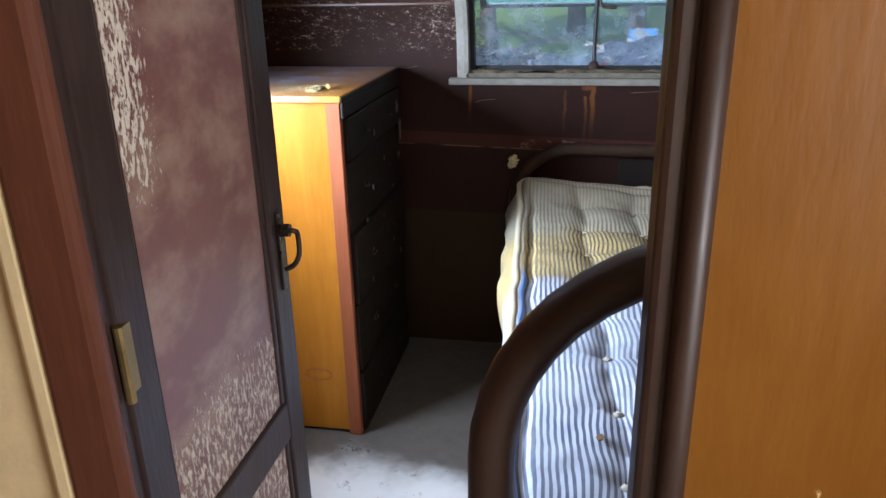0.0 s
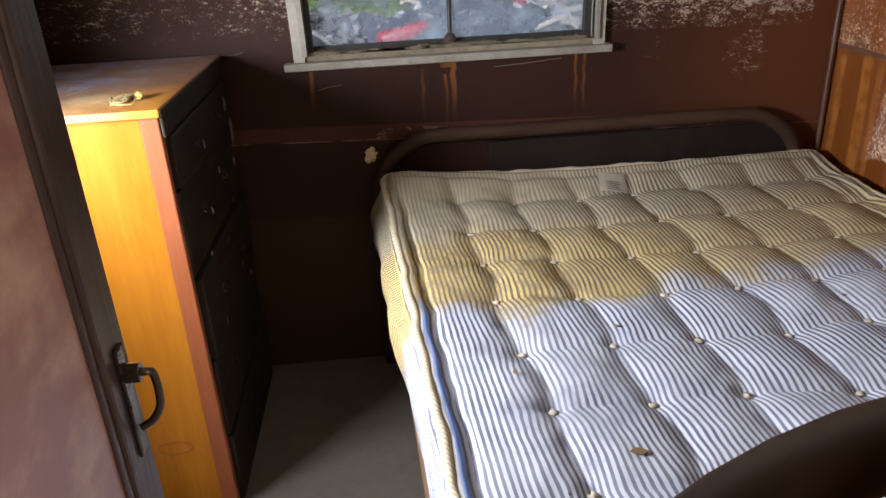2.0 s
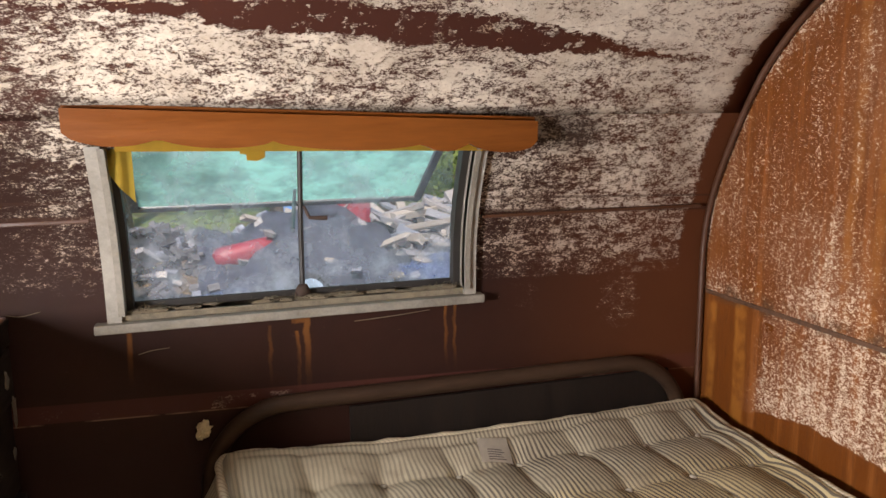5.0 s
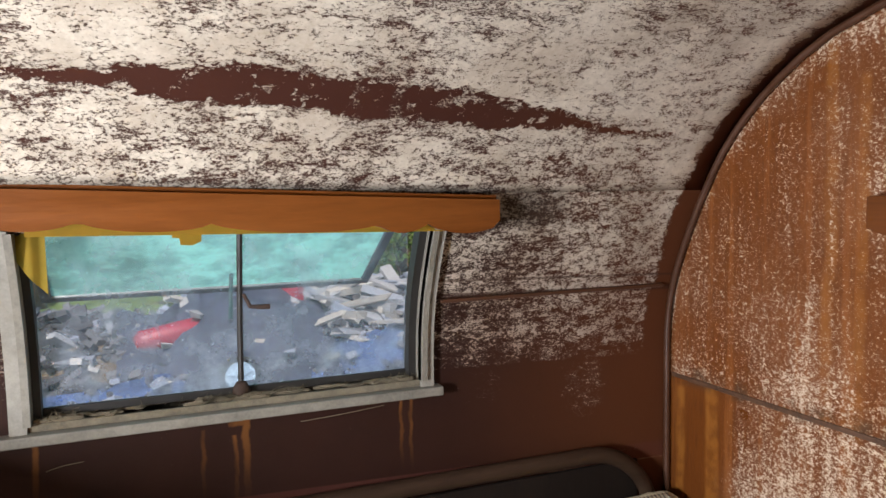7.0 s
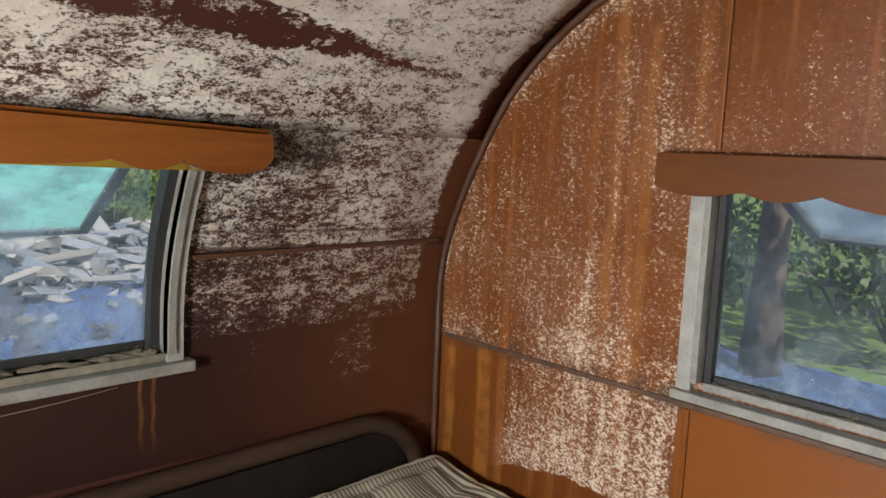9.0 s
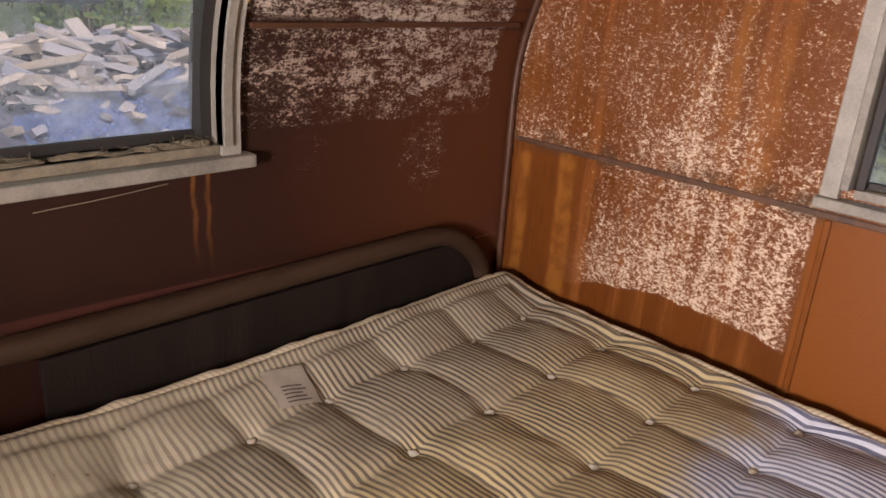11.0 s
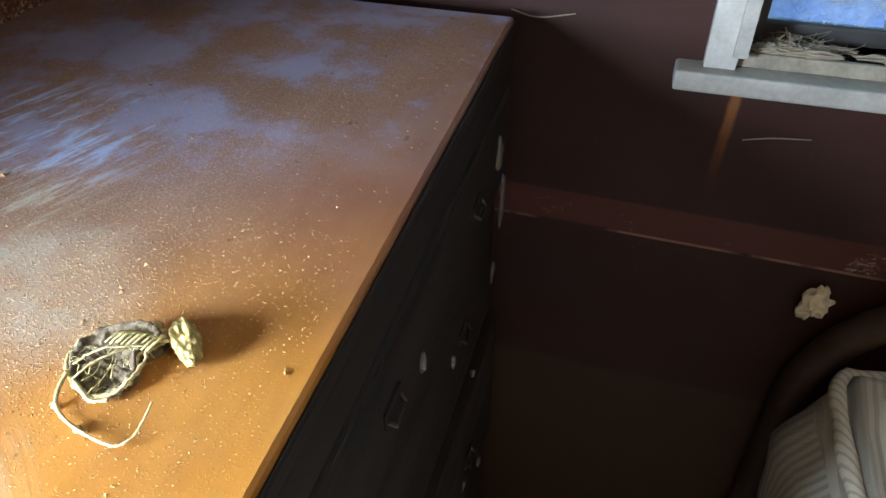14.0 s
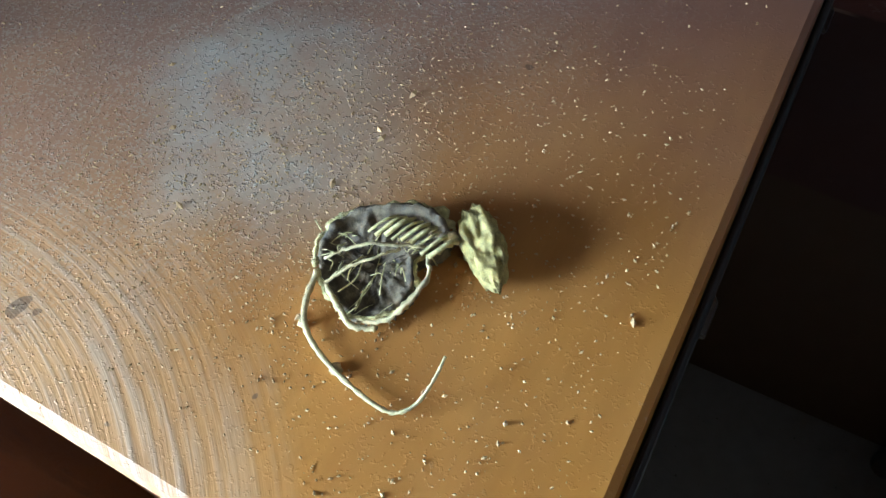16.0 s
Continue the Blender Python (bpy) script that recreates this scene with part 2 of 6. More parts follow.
def varnished_gable():
    n = Nodes("orange_brown_varnish_flaking", 0.35)
    x, y, z = n.xyz()
    base = n.mix(n.noise(3.5, 5), (0.090, 0.025, 0.005), (0.185, 0.054, 0.010))
    drip = n.noise(1.0, 4, 0.6, vec=n.scaled((1, 24, 1.1)))
    base = n.mix(n.step(drip, 0.52, 0.72, 0.0, 0.55), base, (0.30, 0.105, 0.026))
    base = n.mix(n.step(n.noise(1.0, 5, 0.7, vec=n.scaled((60, 90, 16))), 0.45, 0.75, 0.0, 0.5), base, (0.07, 0.022, 0.009))
    pan = n.step(z, 0.965, 0.97)
    base = n.mix(n.math("MULTIPLY", n.step(y, -0.715, -0.71, 1.0, 0.0), n.step(z, 0.95, 0.98, 1.0, 0.0)), base, (0.20, 0.060, 0.012))
    yy = n.math("MULTIPLY_ADD", n.noise(5, 2), 0.04, n.math("SUBTRACT", y, 0.02))
    for cy, hw, lo, hi in ((-0.17, 0.016, 0.5, 0.96), (-0.05, 0.007, 0.5, 0.93), (-0.52, 0.006, 0.95, 1.8), (-0.60, 0.004, 0.95, 1.7)):
        s = n.math("MULTIPLY", band(n, yy, cy, hw, 0.015), band(n, z, (lo + hi) / 2, (hi - lo) / 2, 0.02))
        s = n.math("MULTIPLY", s, n.step(n.noise(20, 4), 0.35, 0.6, 0.25, 0.85))
        base = n.mix(n.math("MULTIPLY", s, 0.4 if lo > 0.9 else 0.5), base, (0.40, 0.16, 0.03))
    fine = n.noise(1.0, 7, 0.78, vec=n.scaled((190, 170, 260)))
    streak = n.noise(1.0, 6, 0.72, vec=n.scaled((80, 105, 145)))
    patch = n.noise(3.0, 4, 0.6)
    vert = n.noise(1.0, 4, 0.6, vec=n.scaled((14, 26, 1.6)))
    upper = n.math("MULTIPLY", n.step(y, -0.78, -0.70, 0.41, 0.455), n.step(z, 1.5, 1.95, 1.0, 0.92))
    upper = n.math("ADD", upper, n.math("MULTIPLY", band(n, z, 1.0, 0.02, 0.06), 0.08))
    # pale margin along the vault
    arch = n.ramp(n.math("MULTIPLY", y, -1.0), (0.0, 0.53), (0.05, 0.665), (0.18, 0.785), (0.36, 0.865), (0.52, 0.905), (0.74, 0.93), (1.0, 0.95))
    vault = n.math("ADD", n.math("SUBTRACT", n.math("MULTIPLY", arch, 2.0), z), n.math("MULTIPLY_ADD", n.noise(8, 3), 0.08, -0.04))
    upper = n.math("ADD", upper, n.math("MULTIPLY", n.step(vault, 0.01, 0.09, 0.15, 0.0), n.step(vault, -0.01, 0.02)))
    hollow = n.math("ADD", n.math("MULTIPLY", n.math("ADD", y, 0.5), n.math("ADD", y, 0.5)), n.math("MULTIPLY", n.noise(6, 3), 0.09))
    lower = n.math("MULTIPLY", n.step(n.math("SUBTRACT", z, n.math("MULTIPLY", hollow, -0.6)), 0.735, 0.745), n.step(y, -0.715, -0.705))
    lower = n.math("MULTIPLY", lower, n.step(y, -0.15, -0.30, 0.20, 0.58))
    amount = n.math("MULTIPLY_ADD", pan, n.math("SUBTRACT", upper, lower), lower)
    grain = n.math("MULTIPLY_ADD", fine, 0.46, n.math("MULTIPLY_ADD", streak, 0.26, n.math("MULTIPLY_ADD", patch, 0.16, n.math("MULTIPLY", vert, 0.12))))
    white = n.math("MULTIPLY", n.step(n.math("SUBTRACT", grain, n.math("MULTIPLY_ADD", amount, -0.34, 0.705)), -0.020, 0.036), n.step(amount, 0.02, 0.1))
    haze = n.math("MULTIPLY", n.step(amount, 0.1, 0.7, 0.0, 0.5), n.step(n.math("MULTIPLY_ADD", streak, 0.5, n.math("MULTIPLY", patch, 0.5)), 0.40, 0.62, 0.15, 1.0))
    col = n.mix(haze, base, (0.27, 0.12, 0.062))
    col = n.mix(white, col, n.mix(fine, (0.40, 0.26, 0.17), (0.80, 0.67, 0.51)))
    grime = n.math("MULTIPLY", band(n, z, 0.975, 0.008, 0.03), n.step(n.noise(14, 4), 0.4, 0.65, 0.0, 0.75))
    col = n.mix(grime, col, (0.06, 0.04, 0.025))
    rough = n.mix(white, n.mix(patch, (0.22,) * 3, (0.4,) * 3), (0.7,) * 3)
    return n.done(col, rough, grain, 0.0012)


def ticking():
    n = Nodes("striped_mattress_ticking", 0.9)
    uv = n.add("ShaderNodeUVMap").outputs[0]
    u, v, _ = n.xyz(uv)
    x, y, z = n.xyz()
    uu = n.math("ADD", u, n.math("MULTIPLY_ADD", n.noise(9, 2), 0.010, -0.005))
    ph = n.math("FRACT", n.math("MULTIPLY", uu, 1 / 0.0118))
    line = n.step(n.math("ABSOLUTE", n.math("SUBTRACT", ph, 0.5)), 0.19, 0.28, 1.0, 0.0)
    fade = n.math("MULTIPLY", n.step(n.noise(6, 4), 0.35, 0.7, 1.0, 0.72), n.math("SUBTRACT", 1.0, n.math("MULTIPLY", n.step(n.math("ADD", y, n.math("MULTIPLY_ADD", n.noise(5, 3), 0.3, -0.15)), -0.55, -0.15), n.step(x, 1.1, 0.4, 0.0, 0.60))))
    # yellow curtain light and blue daylight are painted into the cloth, over real stains
    cloth = n.mix(n.noise(5, 4), (0.44, 0.48, 0.56), (0.63, 0.67, 0.72))
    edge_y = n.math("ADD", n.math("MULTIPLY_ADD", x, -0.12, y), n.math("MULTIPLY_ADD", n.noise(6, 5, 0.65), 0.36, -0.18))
    aged_lit = n.step(edge_y, -0.96, -0.84)
    cloth = n.mix(n.math("MULTIPLY", aged_lit, 0.9), cloth, n.mix(n.noise(7, 3), (0.32, 0.27, 0.16), (0.43, 0.37, 0.23)))
    glow_stain = n.math("MULTIPLY", n.math("MULTIPLY", aged_lit, n.step(edge_y, -0.44, -0.62)), n.step(n.math("ADD", x, n.math("MULTIPLY", n.noise(5, 3), 0.5)), 1.45, 0.75, 0.45, 1.0))
    cloth = n.mix(n.math("MULTIPLY", glow_stain, 0.72), cloth, (0.62, 0.45, 0.13))
    stripe = n.mix(aged_lit, (0.075, 0.09, 0.145), (0.085, 0.07, 0.055))
    col = n.mix(n.math("MULTIPLY", line, fade), cloth, stripe)
    edge = n.math("MULTIPLY", band(n, u, 0.034, 0.0035, 0.003), n.step(y, -0.75, -0.85, 0.0, 0.8))
    seam = n.math("MULTIPLY", band(n, u, 0.022, 0.004, 0.004), 0.75)
    col = n.mix(edge, col, (0.10, 0.24, 0.60))
    col = n.mix(seam, col, (0.13, 0.11, 0.08))
    soil = n.math("MAXIMUM", n.step(n.noise(5.5, 5, 0.65), 0.50, 0.74, 0.0, 0.5), n.math("MULTIPLY", n.math("MULTIPLY", glow_stain, band(n, x, 0.5, 0.15, 0.1)), n.step(n.noise(24, 4), 0.45, 0.62, 0.0, 0.6)))
    col = n.mix(soil, col, n.mix(aged_lit, (0.17, 0.19, 0.24), (0.20, 0.16, 0.11)))
    spots = n.math("MULTIPLY", n.step(n.noise(46, 2), 0.71, 0.75), n.step(n.noise(3, 2), 0.48, 0.6))
    col = n.mix(n.math("MULTIPLY", spots, 0.8), col, (0.05, 0.04, 0.035))
    weave = n.math("ADD", n.math("MULTIPLY", n.noise(500, 2), 0.4), n.math("MULTIPLY", n.noise(35, 4), 0.8))
    return n.done(col, (0.9,) * 3, weave, 0.0016)


def wood(name, dark, light, rough, along=(1, 1, 0.12), scale=14, bump=0.0006, wear=None):
    n = Nodes(name, rough)
    g = n.noise(1.0, 5, 0.65, vec=n.scaled([scale * a for a in along]), warp=0.6)
    f = n.noise(1.0, 3, 0.6, vec=n.scaled([scale * 9 * a for a in along]))
    c = n.ramp(n.math("MULTIPLY_ADD", f, 0.3, n.math("MULTIPLY", g, 0.7)), (0.3, dark), (0.68, light))
    c = n.mix(n.step(n.noise(2.2, 4), 0.35, 0.7, 0.0, 0.35), c, dark)
    if wear:
        c = n.mix(n.step(n.noise(1.0, 6, 0.75, vec=n.scaled((40, 40, 12))), wear[1], wear[1] + 0.06, 0.0, 0.9), c, wear[0])
    return n.done(c, n.ramp(g, (0.3, rough - 0.08), (0.7, rough + 0.12)), n.math("ADD", g, f), bump)


def dusty_top():
    n = Nodes("dusty_varnished_top", 0.3)
    x, y, z = n.xyz()
    g = n.noise(1.0, 5, 0.65, vec=n.scaled((26, 5, 5)), warp=0.5)
    tone = n.math("MULTIPLY_ADD", n.noise(5, 5), 0.5, n.math("MULTIPLY", g, 0.5))
    # golden near tone and dull back tone paint in the reach of the warm light
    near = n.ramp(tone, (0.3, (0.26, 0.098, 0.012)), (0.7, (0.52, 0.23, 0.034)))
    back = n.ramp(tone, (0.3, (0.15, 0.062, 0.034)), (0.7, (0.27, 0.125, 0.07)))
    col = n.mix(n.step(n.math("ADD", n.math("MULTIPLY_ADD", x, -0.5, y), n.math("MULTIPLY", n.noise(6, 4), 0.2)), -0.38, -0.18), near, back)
    # worn, dusty arcs on the near corner and a grey mat-shaped patch
    dx, dy = n.math("ADD", x, 0.42), n.math("ADD", y, 0.81)
    rad = n.math("SQRT", n.math("ADD", n.math("MULTIPLY", dx, dx), n.math("MULTIPLY", dy, dy)))
    comb = n.add("ShaderNodeCombineXYZ")
    n.put(n.math("MULTIPLY", n.math("MULTIPLY_ADD", n.noise(5, 2), 0.010, rad), 330.0), comb.inputs[0])
    n.put(n.math("MULTIPLY", x, 16.0), comb.inputs[1])
    rings = n.noise(1.0, 3, 0.6, vec=comb.outputs[0])
    nearc = n.step(n.math("ADD", rad, n.math("MULTIPLY", n.noise(9, 4), 0.09)), 0.275, 0.215)
    arcs = n.math("MULTIPLY", nearc, n.step(rings, 0.40, 0.62))
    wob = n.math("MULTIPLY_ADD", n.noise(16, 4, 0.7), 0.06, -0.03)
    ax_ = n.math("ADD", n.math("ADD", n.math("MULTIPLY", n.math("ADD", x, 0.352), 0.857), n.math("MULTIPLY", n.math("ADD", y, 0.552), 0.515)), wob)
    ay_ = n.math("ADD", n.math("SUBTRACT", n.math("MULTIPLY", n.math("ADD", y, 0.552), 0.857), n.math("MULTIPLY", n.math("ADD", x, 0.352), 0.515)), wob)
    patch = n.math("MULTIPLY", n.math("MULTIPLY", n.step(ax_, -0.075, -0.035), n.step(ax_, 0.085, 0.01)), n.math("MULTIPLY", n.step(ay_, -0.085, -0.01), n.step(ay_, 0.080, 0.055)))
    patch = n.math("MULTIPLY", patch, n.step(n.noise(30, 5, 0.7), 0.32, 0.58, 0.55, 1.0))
    specks = n.step(n.noise(520, 2), 0.58, 0.68)
    coarse = n.step(n.noise(360, 3), 0.62, 0.70)
    film = n.step(n.noise(7, 5), 0.38, 0.7)
    far = n.step(y, -0.55, -0.25, 0.0, 1.0)
    west = n.step(x, -0.30, -0.44)
    diag = n.add("ShaderNodeVectorRotate", rotation_type="Z_AXIS")
    n.put(n.pos, diag.inputs["Vector"])
    diag.inputs["Angle"].default_value = radians(-70)
    # blue window reflection put into the colour as streaks and haze among the dust
    sheen_smear = n.math("MULTIPLY", n.step(n.noise(1.0, 6, 0.75, vec=n.scaled((14, 75, 1), diag.outputs[0])), 0.43, 0.62), n.math("MULTIPLY", band(n, x, -0.48, 0.05, 0.09), band(n, y, -0.40, 0.06, 0.09)))
    sheen_cloud = n.math("MULTIPLY", n.step(n.noise(10, 5, 0.65), 0.40, 0.62, 0.0, 0.46), n.step(n.math("SUBTRACT", y, n.math("MULTIPLY", x, 0.6)), -0.30, -0.10))
    drops = n.math("MULTIPLY", n.step(n.noise(60, 2), 0.735, 0.75), 0.7)
    grit = n.step(n.noise(700, 2), 0.50, 0.62)
    dusty = n.math("MULTIPLY", n.step(n.math("ADD", n.math("MULTIPLY_ADD", y, -0.35, x), n.math("MULTIPLY_ADD", n.noise(9, 5, 0.7), 0.16, -0.08)), -0.06, -0.19), n.math("MULTIPLY_ADD", grit, 0.34, 0.16))
    dust = n.math("MAXIMUM", dusty, n.math("MULTIPLY", nearc, n.math("MULTIPLY_ADD", n.step(rings, 0.42, 0.66), 0.30, 0.18)))
    dust = n.math("MAXIMUM", dust, n.math("MULTIPLY", patch, n.math("MULTIPLY_ADD", specks, 0.28, 0.58)))
    dust = n.math("MAXIMUM", dust, n.math("MULTIPLY", film, n.math("MULTIPLY_ADD", n.math("MAXIMUM", far, west), 0.14, 0.06)))
    dust = n.math("MAXIMUM", dust, n.math("MULTIPLY", sheen_smear, 0.92))
    cool = n.math("MAXIMUM", n.math("MAXIMUM", patch, sheen_smear), n.math("MULTIPLY", sheen_cloud, 2.5), clamp=True)
    dust = n.math("MAXIMUM", dust, sheen_cloud)
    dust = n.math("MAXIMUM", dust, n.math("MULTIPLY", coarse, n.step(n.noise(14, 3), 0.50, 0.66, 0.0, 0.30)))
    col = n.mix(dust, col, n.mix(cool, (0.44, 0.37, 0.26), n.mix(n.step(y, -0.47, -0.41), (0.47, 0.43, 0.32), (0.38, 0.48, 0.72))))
    col = n.mix(drops, col, (0.10, 0.06, 0.03))
    rough = n.mix(dust, n.mix(n.noise(11, 4), (0.36,) * 3, (0.52,) * 3), (0.8,) * 3)
    h = n.math("ADD", n.math("MULTIPLY", n.math("MAXIMUM", specks, coarse), n.math("MULTIPLY_ADD", n.math("MAXIMUM", patch, dusty), 0.8, 0.06)), n.math("MULTIPLY", rings, n.math("MULTIPLY", nearc, 0.7)))
    return n.done(col, rough, h, 0.0009)


def door_paint():
    n = Nodes("purple_brown_door_paint_flaking", 0.5)
    x, y, z = n.xyz()
    base = n.mix(n.noise(3, 5), (0.10, 0.040, 0.034), (0.19, 0.082, 0.066))
    dustf = n.noise(1.0, 5, 0.65, vec=n.scaled((6, 6, 9)))
    base = n.mix(n.step(dustf, 0.42, 0.68, 0.0, 0.75), base, (0.30, 0.20, 0.14))
    streak = n.noise(1.0, 6, 0.75, vec=n.scaled((150, 150, 60)))
    hem = n.math("MULTIPLY", n.step(n.math("ADD", y, n.math("MULTIPLY", n.noise(5, 3), 0.08)), -1.77, -1.85), n.step(n.math("ADD", z, n.math("MULTIPLY", n.noise(7, 3), 0.16)), 1.10, 1.30))
    low = n.step(n.math("ADD", z, n.math("MULTIPLY_ADD", n.noise(6, 3), 0.20, -0.10)), 0.90, 0.82)
    amount = n.math("MAXIMUM", n.math("MULTIPLY", hem, 0.74), n.math("MULTIPLY", low, 0.62))
    white = n.step(n.math("SUBTRACT", streak, n.math("MULTIPLY_ADD", amount, -0.36, 0.72)), 0.0, 0.04)
    col = n.mix(white, base, (0.55, 0.47, 0.37))
    return n.done(col, n.mix(white, (0.42,) * 3, (0.8,) * 3), n.math("MULTIPLY_ADD", white, 0.6, dustf), 0.001)


def lino():
    n = Nodes("worn_pale_lino", 0.5)
    x, y, z = n.xyz()
    c = n.mix(n.noise(4, 5), (0.46, 0.45, 0.43), (0.66, 0.65, 0.62))
    # far lino darkened for floor dirt and the chest's shadow together
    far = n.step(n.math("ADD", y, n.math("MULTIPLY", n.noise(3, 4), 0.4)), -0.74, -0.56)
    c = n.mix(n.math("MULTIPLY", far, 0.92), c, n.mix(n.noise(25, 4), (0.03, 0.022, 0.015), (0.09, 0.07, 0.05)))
    c = n.mix(n.step(n.noise(16, 5, 0.7), 0.58, 0.72, 0.0, 0.7), c, (0.10, 0.08, 0.06))
    c = n.mix(n.step(n.noise(70, 2), 0.70, 0.74, 0.0, 0.8), c, (0.04, 0.03, 0.025))
    return n.done(c, n.ramp(n.noise(9, 4), (0.3, 0.35), (0.7, 0.7)), n.noise(60, 4), 0.0008)


def glass(name, dirt, tint=(0.85, 0.93, 1.0), haze=0.28):
    n = Nodes(name, 0.05)
    out = n.t.nodes["Material Output"]
    tr = n.add("ShaderNodeBsdfTransparent")
    tr.inputs[0].default_value = (*tint, 1)
    gl = n.add("ShaderNodeBsdfGlossy")
    gl.inputs["Roughness"].default_value = 0.03
    lw = n.add("ShaderNodeFresnel")
    m1 = n.add("ShaderNodeMixShader")
    n.put(n.math("MULTIPLY", lw.outputs[0], 0.8), m1.inputs[0])
    n.t.links.new(tr.outputs[0], m1.inputs[1])
    n.t.links.new(gl.outputs[0], m1.inputs[2])
    di = n.add("ShaderNodeBsdfDiffuse")
    di.inputs[0].default_value = (*dirt, 1)
    ts = n.add("ShaderNodeBsdfTranslucent")
    ts.inputs[0].default_value = (*dirt, 1)
    ad = n.add("ShaderNodeMixShader")
    ad.inputs[0].default_value = 0.65
    n.t.links.new(di.outputs[0], ad.inputs[1])
    n.t.links.new(ts.outputs[0], ad.inputs[2])
    m2 = n.add("ShaderNodeMixShader")
    film = n.math("ADD", n.step(n.noise(9, 5, 0.65), 0.35, 0.75, haze * 0.35, haze * 1.5), n.step(n.noise(120, 2), 0.70, 0.75, 0.0, 0.4), clamp=True)
    film = n.math("ADD", film, n.math("MULTIPLY", n.step(n.math("ADD", n.xyz()[2], n.math("MULTIPLY", n.noise(6, 4), 0.16)), 1.30, 1.10), n.step(n.noise(14, 5, 0.7), 0.3, 0.7, 0.05, 0.34)), clamp=True)
    n.put(film, m2.inputs[0])
    n.t.links.new(m1.outputs[0], m2.inputs[1])
    n.t.links.new(ad.outputs[0], m2.inputs[2])
    n.t.links.new(m2.outputs[0], out.inputs[0])
    return n.m


def translucent(name, color, share=0.7):
    n = Nodes(name, 0.9)
    out = n.t.nodes["Material Output"]
    c = n.mix(n.noise(30, 4), [k * 0.75 for k in color], color)
    d, t, m = n.add("ShaderNodeBsdfDiffuse"), n.add("ShaderNodeBsdfTranslucent"), n.add("ShaderNodeMixShader")
    n.put(c, d.inputs[0])
    n.put(c, t.inputs[0])
    m.inputs[0].default_value = share
    n.t.links.new(d.outputs[0], m.inputs[1])
    n.t.links.new(t.outputs[0], m.inputs[2])
    n.t.links.new(m.outputs[0], out.inputs[0])
    return n.m


def varied(name, a, b, rough=0.8, scale=30, bump=0.002):
    """Colour picked per object between a and b, with grain."""
    n = Nodes(name, rough)
    o = n.objpos()
    c = n.mix(n.rnd(), a, b)
    g = n.noise(scale, 5, vec=o)
    c = n.mix(n.step(g, 0.35, 0.75, 0.0, 0.5), c, [k * 0.45 for k in a])
    return n.done(c, (rough,) * 3, g, bump)


def ground_mat():
    n = Nodes("yard_ground", 0.95)
    x, y, z = n.xyz()
    litter = n.mix(n.noise(5, 5), (0.05, 0.04, 0.03), (0.20, 0.15, 0.10))
    litter = n.mix(n.step(n.noise(38, 3), 0.52, 0.62, 0.0, 0.6), litter, (0.32, 0.24, 0.15))
    grass = n.mix(n.noise(9, 5), (0.06, 0.11, 0.02), (0.20, 0.30, 0.06))
    grassy = n.math("MAXIMUM", n.step(n.math("ADD", y, n.math("MULTIPLY", n.noise(0.6, 3), 5.0)), 12.0, 15.0), n.step(n.math("ADD", x, n.math("MULTIPLY", n.noise(0.8, 3), 4.0)), 4.6, 6.6))
    grassy = n.math("MULTIPLY", grassy, n.step(n.noise(1.4, 4), 0.3, 0.5, 0.25, 1.0))
    return n.done(n.mix(grassy, litter, grass), (0.95,) * 3, n.noise(30, 5), 0.02)


